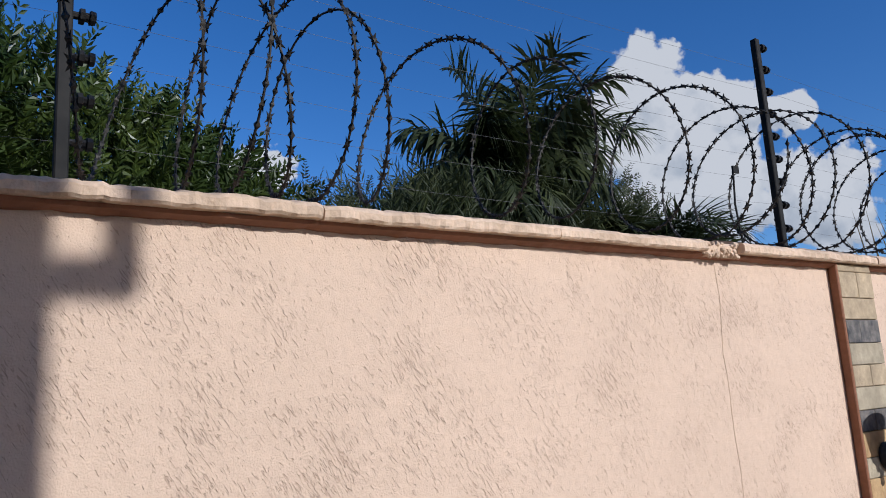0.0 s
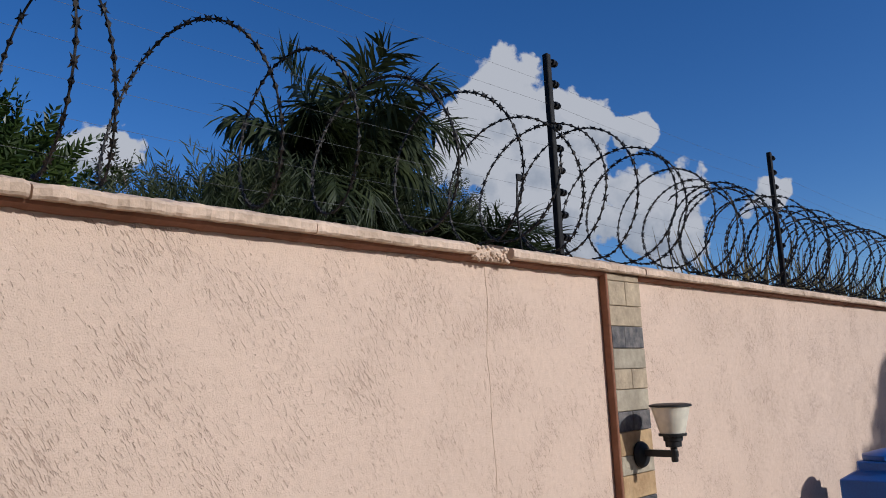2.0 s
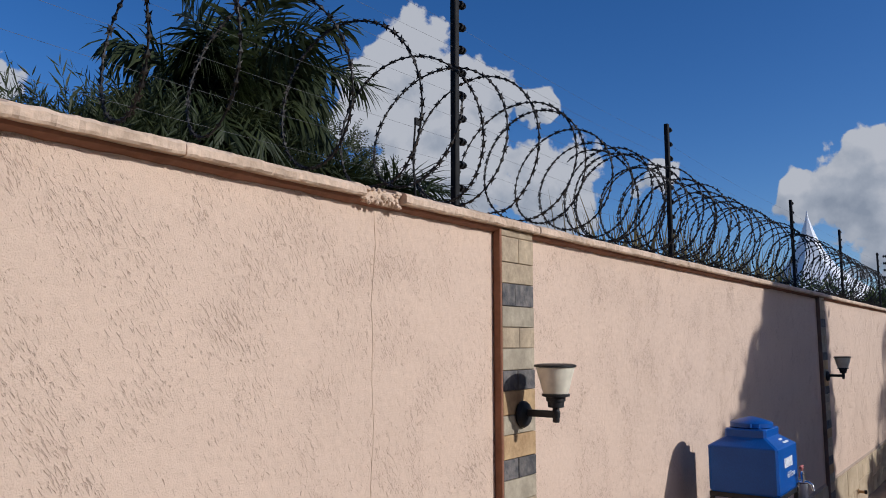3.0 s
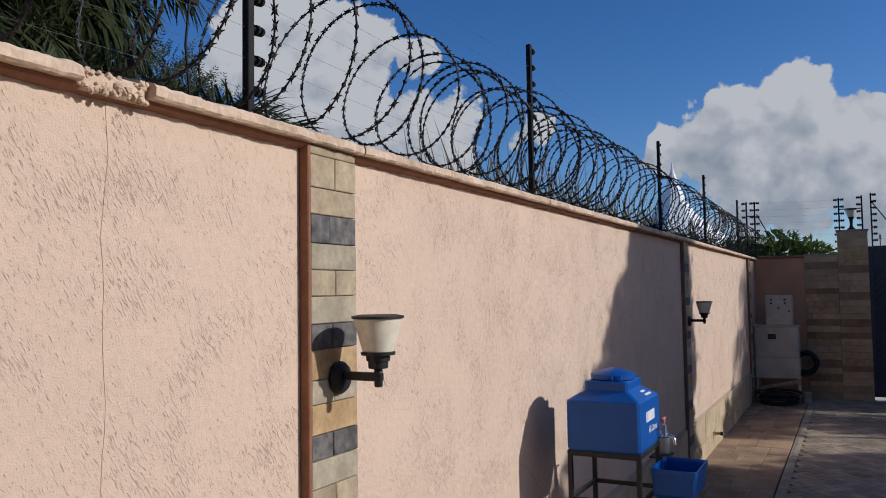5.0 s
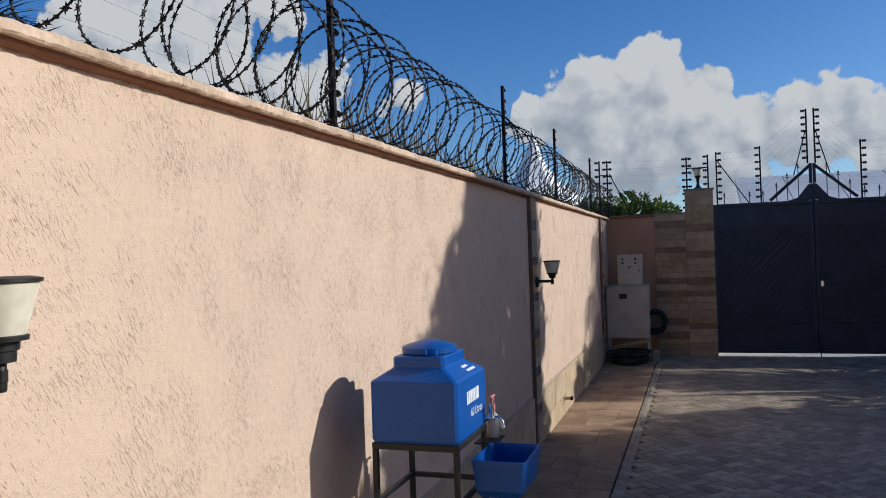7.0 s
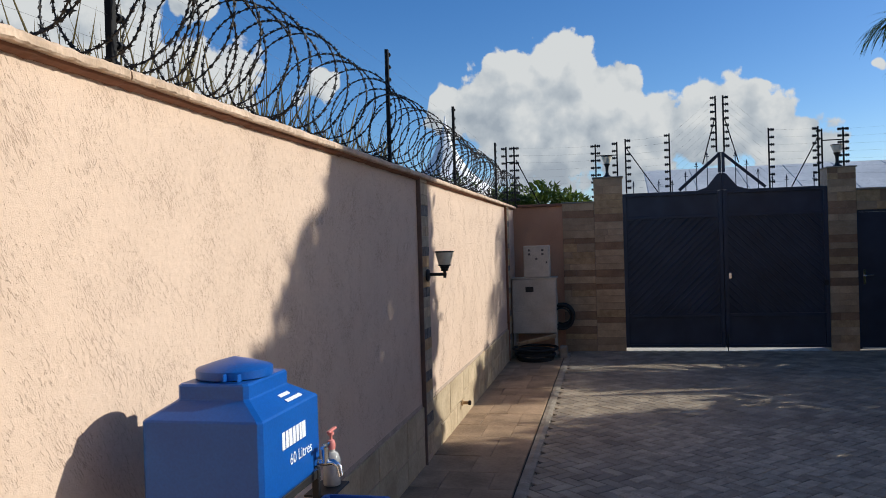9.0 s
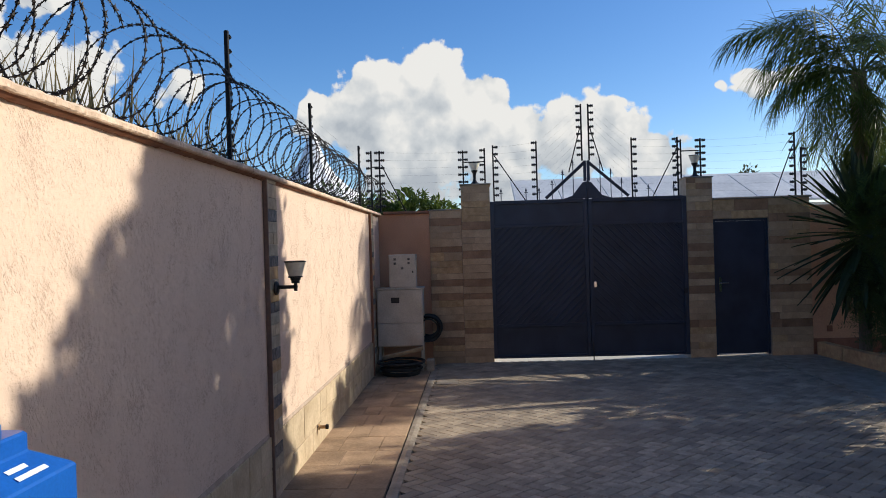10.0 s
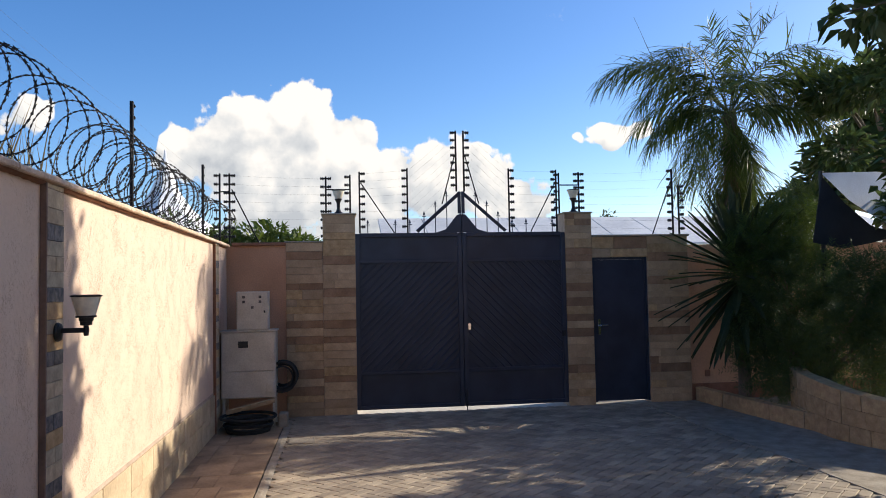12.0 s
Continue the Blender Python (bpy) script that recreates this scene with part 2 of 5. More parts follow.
M_ORANGE = material("orange_plaster", (0.53, 0.285, 0.16), (0.63, 0.35, 0.205), 2.2, 0.9, 60, 0.3, 0.003)
M_PALE = material("pale_dusty_road", (0.50, 0.45, 0.38), (0.64, 0.59, 0.51), 1.2, 0.9, 30, 0.4, 0.004)
M_EARTH = material("dry_earth", (0.20, 0.13, 0.08), (0.32, 0.22, 0.14), 0.7, 0.95, 12, 0.5, 0.02)
M_NAVY = material("navy_gate_paint", (0.020, 0.027, 0.044), (0.032, 0.042, 0.066), 3, 0.36, 120, 0.1, 0.001)
M_BLACK = material("black_enamel", (0.010, 0.010, 0.011), (0.022, 0.021, 0.020), 20, 0.5, 120, 0.15, 0.001)
M_POST = material("dark_steel_post", (0.010, 0.010, 0.010), (0.026, 0.024, 0.022), 14, 0.7, 90, 0.2, 0.001, spec=0.2)
M_RAZOR = material("weathered_razor_steel", (0.016, 0.016, 0.016), (0.058, 0.050, 0.042), 18, 0.6, 120, 0.2, 0.001, metal=0.4)
M_WIRE = material("thin_fence_wire", (0.07, 0.07, 0.075), (0.14, 0.14, 0.145), 10, 0.7, 60, 0.0, metal=0.2)
M_FROST = material("frosted_cream_glass", (0.70, 0.63, 0.48), (0.79, 0.72, 0.57), 3, 0.35, 30, 0.0)
M_BLUE = material("blue_tank_plastic", (0.003, 0.062, 0.28), (0.005, 0.098, 0.39), 2.5, 0.36, 120, 0.12, 0.001)
M_WHITE = material("white_print", (0.70, 0.72, 0.74), (0.82, 0.83, 0.84), 30, 0.6, 90, 0.0)
M_CHROME = material("chrome", (0.70, 0.70, 0.70), (0.85, 0.85, 0.85), 10, 0.12, 60, 0.0, metal=1.0)
M_PINKPLASTIC = material("pink_plastic", (0.65, 0.20, 0.17), (0.75, 0.27, 0.23), 10, 0.4, 60, 0.0)
M_SOAP = material("cloudy_soap_bottle", (0.45, 0.42, 0.38), (0.60, 0.57, 0.52), 12, 0.2, 60, 0.0)
M_CABINET = material("beige_metal_cabinet", (0.46, 0.41, 0.33), (0.58, 0.53, 0.44), 4, 0.55, 60, 0.15, 0.001)
M_RUBBER = material("black_rubber", (0.012, 0.012, 0.012), (0.03, 0.03, 0.028), 9, 0.65, 60, 0.3, 0.002)
M_ROOF = material("grey_sheet_roof", (0.50, 0.50, 0.49), (0.72, 0.71, 0.68), 0.35, 0.55, 6, 0.2, 0.02)
M_TENT = material("white_tent_canvas", (0.70, 0.71, 0.72), (0.82, 0.82, 0.81), 0.6, 0.7, 8, 0.1, 0.01)
M_SAIL = material("grey_white_sail_cloth", (0.50, 0.52, 0.55), (0.66, 0.68, 0.70), 1.5, 0.7, 90, 0.2, 0.002)
M_SAILDARK = material("dark_sail_flap", (0.015, 0.018, 0.024), (0.03, 0.034, 0.042), 2, 0.8, 90, 0.2, 0.002)
M_BARK = material("grey_brown_bark", (0.09, 0.065, 0.045), (0.20, 0.155, 0.115), 6, 0.95, 25, 0.9, 0.02, stretch=(1, 1, 0.3))
M_SHRUB = leafy("dark_glossy_leaf", (0.017, 0.036, 0.009), (0.052, 0.078, 0.020), 0.36)
M_GREYLEAF = leafy("grey_green_leaf", (0.032, 0.044, 0.024), (0.07, 0.085, 0.045), 0.6)
M_PALM = leafy("palm_leaf", (0.016, 0.028, 0.011), (0.042, 0.055, 0.022), 0.6)
# brighter copy of the palm leaf, its sunlit look put into the colour
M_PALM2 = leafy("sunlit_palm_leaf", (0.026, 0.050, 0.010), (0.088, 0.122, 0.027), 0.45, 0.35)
M_MANGO = leafy("broad_tree_leaf", (0.042, 0.076, 0.015), (0.09, 0.13, 0.027), 0.45, 0.3)
M_DARKLEAF = leafy("shaded_leaf", (0.034, 0.062, 0.024), (0.075, 0.115, 0.040), 0.5)
M_DRY = leafy("dry_grass", (0.16, 0.13, 0.07), (0.28, 0.22, 0.12), 0.8)

# ---- mesh tools ----
rng = random.Random(7)


class Geo:
    """A growing list of vertices and faces that becomes one mesh."""

    def __init__(self):
        self.v, self.f = [], []

    def add(self, verts, faces):
        o = len(self.v)
        self.v.extend([tuple(p) for p in verts])
        self.f.extend([tuple(i + o for i in q) for q in faces])
        return self

    def box(self, x0, x1, y0, y1, z0, z1, c=0.0):
        """A box, its edges chamfered by c."""
        bm = bmesh.new()
        bmesh.ops.create_cube(bm, size=1.0)
        for p in bm.verts:
            p.co = ((x0 + x1) / 2 + p.co.x * (x1 - x0), (y0 + y1) / 2 + p.co.y * (y1 - y0), (z0 + z1) / 2 + p.co.z * (z1 - z0))
        if c:
            bmesh.ops.bevel(bm, geom=bm.edges[:], offset=c, segments=1, affect="EDGES", profile=0.5)
        bm.verts.index_update()
        self.add([p.co for p in bm.verts], [[q.index for q in f.verts] for f in bm.faces])
        bm.free()
        return self

    def piece(self, o, u, v, n, c=0.004):
        """A slab on corner o with sides u and v, standing n proud, its upper edge chamfered by c."""
        o, u, v, n = Vector(o), Vector(u), Vector(v), Vector(n)
        uu, vv, nn = u.normalized() * c, v.normalized() * c, n.normalized() * c
        a = [o, o + u, o + u + v, o + v]
        b = [p + n - nn for p in a]
        t = [a[0] + n + uu + vv, a[1] + n - uu + vv, a[2] + n - uu - vv, a[3] + n + uu - vv]
        fs = [(8, 9, 10, 11)]
        for i in range(4):
            j = (i + 1) % 4
            fs += [(i, j, 4 + j, 4 + i), (4 + i, 4 + j, 8 + j, 8 + i)]
        if u.cross(v).dot(n) < 0:
            fs = [q[::-1] for q in fs]
        return self.add(a + b + t, fs)

    def tube(self, pts, r, seg=6, r1=None, caps=True):
        pts = [Vector(p) for p in pts]
        n = len(pts)
        rings, up = [], None
        for i, p in enumerate(pts):
            t = (pts[min(i + 1, n - 1)] - pts[max(i - 1, 0)]).normalized()
            if up is None:
                up = t.orthogonal().normalized()
            up = (up - t * up.dot(t))
            up = up.normalized() if up.length > 1e-6 else t.orthogonal().normalized()
            s = t.cross(up)
            rad = r if r1 is None else r + (r1 - r) * i / max(1, n - 1)
            rings.append([p + (up * math.cos(2 * math.pi * k / seg) + s * math.sin(2 * math.pi * k / seg)) * rad for k in range(seg)])
        vs = [q for ring in rings for q in ring]
        fs = [(i * seg + k, i * seg + (k + 1) % seg, (i + 1) * seg + (k + 1) % seg, (i + 1) * seg + k) for i in range(n - 1) for k in range(seg)]
        if caps:
            fs += [tuple(reversed(range(seg))), tuple((n - 1) * seg + k for k in range(seg))]
        return self.add(vs, fs)

    def lathe(self, profile, centre, seg=24):
        """Turns (radius, height) pairs round the upright through centre."""
        c = Vector(centre)
        vs = [c + Vector((r * math.cos(2 * math.pi * k / seg), r * math.sin(2 * math.pi * k / seg), z)) for r, z in profile for k in range(seg)]
        n = len(profile)
        fs = [(i * seg + k, i * seg + (k + 1) % seg, (i + 1) * seg + (k + 1) % seg, (i + 1) * seg + k) for i in range(n - 1) for k in range(seg)]
        fs += [tuple(reversed(range(seg))), tuple((n - 1) * seg + k for k in range(seg))]
        return self.add(vs, fs)

    def prism(self, outline, y0, y1, axis="x"):
        """An outline of (a, b) pairs pulled along one axis: x pulls (y, z), y pulls (x, z), z pulls (x, y)."""
        put = {"x": lambda a, b, s: (s, a, b), "y": lambda a, b, s: (a, s, b), "z": lambda a, b, s: (a, b, s)}[axis]
        n = len(outline)
        vs = [put(a, b, y0) for a, b in outline] + [put(a, b, y1) for a, b in outline]
        fs = [tuple(range(n)), tuple(reversed(range(n, 2 * n)))] + [(i, i + n, (i + 1) % n + n, (i + 1) % n) for i in range(n)]
        return self.add(vs, fs)

    def mesh(self, name, mat, smooth=False):
        me = bpy.data.meshes.new(name)
        me.from_pydata(self.v, [], self.f)
        bm = bmesh.new()
        bm.from_mesh(me)
        if len(bm.faces) < 20000:
            bmesh.ops.recalc_face_normals(bm, faces=bm.faces[:])
            bm.to_mesh(me)
        bm.free()
        me.materials.append(mat)
        if smooth:
            me.polygons.foreach_set("use_smooth", [True] * len(me.polygons))
            me.set_sharp_from_angle(angle=radians(40))
        me.update()
        return me


def part(name, geo, mat, parent, label="", smooth=False, kind=""):
    ob = new(name, geo if isinstance(geo, bpy.types.Mesh) else geo.mesh(name, mat, smooth))
    ob.parent = parent
    ob.matrix_parent_inverse = Matrix.Translation(-parent.location)
    return tagged(ob, label=label, kind=kind)


def thing(name, label, category, group="", kind="", at=(0, 0, 0)):
    ob = new(name)
    ob.empty_display_size = 0.1
    ob.location = at
    return tagged(ob, label, category, group, kind)


def solid(name, geo, mat, label, category, kind="structure", smooth=False, group=""):
    return tagged(new(name, geo.mesh(name, mat, smooth)), label, category, group, kind)

# ---- large structure ----
WY, PY, PLY = 1.862, 1.83, 1.846         # wall face, pilaster face, plinth face
GX = 16.40                              # face of the gate wall
EDGE0, EDGE1, DRIVE = 0.972, 1.078, -3.85  # kerb strip beside the walkway, far side of the drive

solid("ground", Geo().add([(-600, -600, -0.09), (600, -600, -0.09), (600, 600, -0.09), (-600, 600, -0.09)], [(0, 1, 2, 3)]), M_EARTH,
      "dry brown earth stretching out round the walled yard", "ground")
solid("outside_road", Geo().box(16.43, 40, -40, 40, -0.088, -0.004), M_PALE, "pale dusty road outside the gate", "road")
driveway = solid("driveway", Geo().box(-9, 16.42, DRIVE, EDGE0, -0.088, -0.012), M_SAND, "driveway of grey herringbone block paving", "driveway")
walkway = solid("walkway", Geo().box(-9, 16.42, EDGE1, 2.0, -0.088, -0.012), M_SAND, "narrow walkway of orange flagstones along the wall", "walkway")
kerb = solid("kerb", Geo().box(-9, 16.2, EDGE0 + 0.004, EDGE1 - 0.004, -0.088, -0.02), M_MORTAR, "flush strip of worn concrete edging beside the drive", "kerb")
side_pavement = solid("side_pavement", Geo().box(-9, 16.5, -16, DRIVE - 0.004, -0.088, 0.007), M_CONC,
                      "worn concrete apron between the drive and the planting", "pavement")
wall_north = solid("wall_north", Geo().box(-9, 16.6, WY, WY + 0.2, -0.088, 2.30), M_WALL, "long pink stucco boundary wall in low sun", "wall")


def coping(x0, x1, jit):
    """A length of weathered sloping coping with a wavering front edge."""
    g = Geo()
    n = max(2, int((x1 - x0) / 0.012))
    prof = [(WY + 0.02, 2.283), (1.809, 2.283), (1.803, 2.289), (1.803, 2.307), (1.811, 2.316), (1.91, 2.344), (2.05, 2.344), (2.12, 2.33), (2.12, 2.283)]
    k = len(prof)
    vs = []
    for i in range(n + 1):
        x = x0 + (x1 - x0) * i / n
        w = 0.005 * noise.noise((x * 3, jit, 0)) + 0.004 * noise.noise((x * 22, jit, 3)) + 0.005 * noise.noise((x * 55, jit, 8))
        h = 0.004 * noise.noise((x * 3, 9, jit)) + 0.003 * noise.noise((x * 26, 5, jit)) + 0.004 * noise.noise((x * 60, 2, jit))
        for j, (y, z) in enumerate(prof):
            q = 0.005 * noise.noise((x * 40, y * 60, z * 60))
            vs.append((x, y + (w + q if 0 < j < 5 else 0), z + (h + q if 2 < j < 8 else (0.6 * h if j in (1, 2) else 0))))
    fs = [(i * k + j, i * k + (j + 1) % k, (i + 1) * k + (j + 1) % k, (i + 1) * k + j) for i in range(n) for j in range(k)]
    fs += [tuple(range(k)), tuple(reversed(range(n * k, n * k + k)))]
    return g.add(vs, fs)


cuts = [-9, -6.8, -4.2, -2.0, -0.4, 0.92, 2.05, 2.75, 3.38, 3.56, 4.43, 5.05, 6.2, 7.25, 8.4, 9.6, 10.35, 11.5, 12.6, 13.7, 14.8, 15.7, 16.36]
wall_coping = thing("wall_coping", "pink sloping coping with chipped edges on the boundary wall", "coping", kind="structure")
for i in range(len(cuts) - 1):
    a, b = cuts[i] + 0.003, cuts[i + 1] - 0.003
    if cuts[i] == 3.38:
        g = Geo()
        for k in range(60):   # crumbling lump of mortar in the gap
            x, r = 3.38 + 0.18 * rng.random(), 0.004 + 0.007 * rng.random()
            c = Vector((x, 1.820 + 0.012 * rng.random(), 2.272 + 0.045 * rng.random()))
            bm = bmesh.new()
            bmesh.ops.create_icosphere(bm, subdivisions=1, radius=r)
            for p in bm.verts:
                p.co = c + p.co * (0.75 + 0.5 * rng.random())
            bm.verts.index_update()
            g.add([p.co for p in bm.verts], [[q.index for q in f.verts] for f in bm.faces])
            bm.free()
        g.box(3.38, 3.56, 1.825, 2.12, 2.27, 2.318, 0.01)
        part("mortar_patch", g, M_COPING, wall_coping, "crumbled mortar joint")
    else:
        part("coping_stone", coping(a, b, i * 1.7), M_COPING, wall_coping)
coping_trim = Geo()
for x0, x1 in ((-9, 4.154), (4.412, 9.994), (10.252, 15.334), (15.592, 16.39)):
    n = int((x1 - x0) / 0.03) + 1
    vs, prof = [], [(WY - 0.001, 2.266), (1.848, 2.268), (1.832, 2.274), (1.828, 2.2825), (WY - 0.001, 2.2825)]
    for i in range(n + 1):
        x = x0 + (x1 - x0) * i / n
        w = 0.004 * noise.noise((x * 4, 2, 0)) + 0.005 * noise.noise((x * 17, 6, 0)) + 0.004 * noise.noise((x * 40, 9, 0))
        vs += [(x, y + (w if 0 < j < 4 else 0), z + (w if j < 2 else 0)) for j, (y, z) in enumerate(prof)]
    coping_trim.add(vs, [(i * 5 + j, i * 5 + (j + 1) % 5, (i + 1) * 5 + (j + 1) % 5, (i + 1) * 5 + j) for i in range(n) for j in range(5)]
                    + [(0, 1, 2, 3, 4), tuple(n * 5 + j for j in (4, 3, 2, 1, 0))])
solid("coping_trim", coping_trim, M_TERRA, "terracotta painted drip edge under the coping", "trim")
solid("wall_crack", Geo().tube([(3.475 + 0.016 * noise.noise((k * 0.31, 0, 0)) + 0.007 * noise.noise((k * 1.3, 4, 0)), WY - 0.0005, 2.26 - k * 0.06) for k in range(30)], 0.0011, 4), M_COPING,
      "thin upright settlement crack in the stucco", "crack")

# stone pilasters, each with a terracotta side
ROWS_STONE = [(2.281, 2.252, "t", 0), (2.252, 2.152, "t", 0.52), (2.152, 2.070, "t", 0), (2.070, 1.982, "s", 0.40), (1.982, 1.901, "g", 0),
              (1.901, 1.821, "t", 0.52), (1.821, 1.737, "g", 0), (1.737, 1.660, "s", 0.45), (1.660, 1.569, "o", 0), (1.569, 1.496, "g", 0.48),
              (1.496, 1.406, "o", 0), (1.406, 1.330, "s", 0.45), (1.330, 1.247, "g", 0), (1.247, 1.164, "t", 0.5), (1.164, 1.077, "g", 0),
              (1.077, 0.994, "s", 0.42), (0.994, 0.906, "o", 0), (0.906, 0.823, "g", 0.55), (0.823, 0.735, "t", 0), (0.735, 0.652, "s", 0.45),
              (0.652, 0.565, "o", 0), (0.565, 0.482, "g", 0.5), (0.482, 0.394, "t", 0), (0.394, 0.306, "s", 0.5), (0.306, 0.219, "g", 0), (0.219, 0.063, "t", 0.45)]
STONES = {"t": M_TAN, "s": M_SLATE, "g": M_GREY_STONE, "o": M_OCHRE}


def pilaster(name, x0, x1, strip, side):
    p = solid(name, Geo().box(x0 + 0.01, x1, PY + 0.012, WY + 0.002, -0.05, 2.281), M_MORTAR, "pilaster clad in tan, ochre and dark slate stone courses", "pilaster")
    part("side_strip", Geo().box(x0 - 0.004, x0 + 0.010, PY - 0.003, WY - 0.001, 0.0, 2.281, 0.003), strip, p, side)
    for z1, z0, c, cut in ROWS_STONE:
        a = x0 + 0.011
        for q0, q1 in (((a, a + (x1 - a) * cut), (a + (x1 - a) * cut, x1)) if cut else ((a, x1),)):
            d = 0.012 + 0.003 * rng.random()
            part("stone", Geo().piece((q0 + 0.0012, PY + 0.0125, z0 + 0.0012), (q1 - q0 - 0.0024, 0, 0), (0, 0, z1 - z0 - 0.0024), (0, -d, 0), 0.0025), STONES[c], p)
    return p


pilaster("pilaster_1", 4.16, 4.41, M_TERRA, "terracotta painted side strip")
pilaster("pilaster_2", 10.0, 10.25, M_TERRA_SHADED, "terracotta side strip with shade in its colour")
pilaster("pilaster_3", 15.34, 15.59, M_TERRA, "terracotta painted side strip")

# plinth of cream stone blocks at the foot of the wall
plinth = solid("plinth", Geo().prism([(PLY + 0.014, -0.05), (PLY + 0.012, 0.47), (WY - 0.001, 0.495), (WY - 0.001, -0.05)], 4.42, 16.38), M_MORTAR,
               "low plinth of cream stone blocks with a sloping top", "plinth")
x = 4.43
while x < 16.3:
    w = 0.26 + 0.14 * rng.random()
    if x < 10.0 < x + w:
        w = 10.0 - x
    if x < 15.34 < x + w:
        w = 15.34 - x
    if not (9.99 <= x < 10.24 or 15.33 <= x < 15.58):
        zz = 0.16 + 0.12 * rng.random()
        for z0, z1 in ((0.0, zz), (zz, 0.468)):
            part("stone", Geo().piece((x + 0.002, PLY + 0.0125, z0 + 0.002), (min(w, 16.37 - x) - 0.004, 0, 0), (0, 0, z1 - z0 - 0.004), (0, -0.011 - 0.004 * rng.random(), 0), 0.003),
                 M_PLINTH, plinth)
    x += w if not (9.99 <= x < 10.24 or 15.33 <= x < 15.58) else 0.25

# gate wall: pink return, clad piers, wicket door opening
solid("wall_east_return", Geo().box(GX + 0.05, GX + 0.25, 1.077, WY, -0.088, 2.30), M_ORANGE, "short orange plastered return wall beside the gate", "wall")
solid("coping_east", Geo().box(GX + 0.0, GX + 0.30, 1.066, WY - 0.075, 2.301, 2.345, 0.008), M_TERRA, "brown painted coping on the return wall", "coping")


def clad(name, y0, y1, z0, z1, depth, label, bands, cap=0.0, x=GX):
    """A wall part faced with long thin sandstone courses, some of them darker bands."""
    w = solid(name, Geo().box(x + 0.02, x + depth, y0, y1, z0 - 0.05 if z0 == 0 else z0, z1), M_MORTAR, label, "wall")
    z, k = z0, 0
    while z < z1 - 0.03:
        h = min(0.085 + 0.045 * rng.random(), z1 - z)
        if z1 - z - h < 0.05:
            h = z1 - z
        mid = z + h / 2
        dark = any(abs(mid - b) < 0.055 for b in bands)
        y = y0
        while y < y1 - 0.005:
            l = min(0.24 + 0.36 * rng.random(), y1 - y)
            if y1 - y - l < 0.09:
                l = y1 - y
            m = M_BROWN_STONE if dark or rng.random() < 0.07 else (M_OCHRE if rng.random() < 0.2 else M_BUFF)
            part("stone", Geo().piece((x + 0.0205, y + 0.001, z + 0.001), (0, l - 0.002, 0), (0, 0, h - 0.002), (-0.018 - 0.007 * rng.random(), 0, 0), 0.003), m, w)
            y += l
        z += h
    if cap:
        part("cap", Geo().box(x - 0.02, x + depth + 0.02, y0 - 0.02, y1 + 0.02, z1 + 0.0005, z1 + cap, 0.008), M_CONC, w, "thin stone cap")
    return w


BANDS = (2.12, 1.70, 1.24, 0.98, 0.52)
clad("wall_east_stone", 0.583, 1.076, 0.0, 2.335, 0.26, "gate wall clad in banded sandstone courses", BANDS, 0.02)
clad("gate_pier_1", 0.142, 0.582, 0.0, 2.71, 0.42, "square gate pier clad in banded sandstone courses", BANDS, 0.022)
clad("gate_pier_2", -3.203, -2.817, 0.0, 2.71, 0.42, "square gate pier clad in banded sandstone courses", BANDS, 0.022)
clad("wall_door_head", -4.024, -3.204, 2.082, 2.37, 0.26, "sandstone lintel course over the wicket door", (), 0.0)
clad("wall_door_side", -4.635, -4.025, 0.0, 2.37, 0.26, "sandstone clad wall beside the wicket door", BANDS, 0.0)
solid("coping_door", Geo().box(GX - 0.03, GX + 0.29, -4.66, -3.206, 2.372, 2.40, 0.006), M_CONC, "thin stone coping over the wicket door", "coping")
solid("wall_east_right", Geo().box(GX + 0.06, GX + 0.26, -14, -4.636, -0.088, 2.25), M_ORANGE, "plain orange plastered wall running on behind the planting", "wall")
solid("skirt_east_right", Geo().box(GX + 0.042, GX + 0.0595, -14, -4.637, -0.01, 0.24, 0.004), M_TERRA, "terracotta painted skirting at the foot of the plain wall", "skirting")
solid("vent_plate", Geo().box(GX + 0.045, GX + 0.0595, -4.94, -4.86, 0.34, 0.43, 0.003), M_TERRA, "small brown weep vent low in the wall", "vent")
door_sill = solid("door_sill", Geo().box(GX - 0.02, GX + 0.26, -4.02, -3.21, -0.02, 0.006, 0.004), M_CONC, "pale concrete sill under the wicket door", "sill")

# house behind the walker, which throws the shadow on the wall
house = solid("house", Geo().box(-9, 2.667, -12, -2.07, -0.05, 6.6), M_WALL, "plain plastered house beside the drive", "house")
# unseen block, sized back from the notch in the house's shadow on the wall
solid("gutter_bracket", Geo().box(2.668, 2.814, -2.10, -2.04, 4.04, 4.10).box(2.758, 2.814, -2.10, -2.04, 4.101, 6.6), M_CONC,
      "unseen block on the house corner that notches its shadow", "pipe")
solid("wall_west", Geo().box(-9.2, -9.0, -16, 2.13, -0.088, 2.3), M_WALL, "plain wall closing the yard", "wall")
solid("wall_south", Geo().box(-9, 16.6, -16.2, -16.0, -0.088, 2.3), M_WALL, "plain wall closing the yard", "wall")

# ---- paving pieces ----
x = 2.0
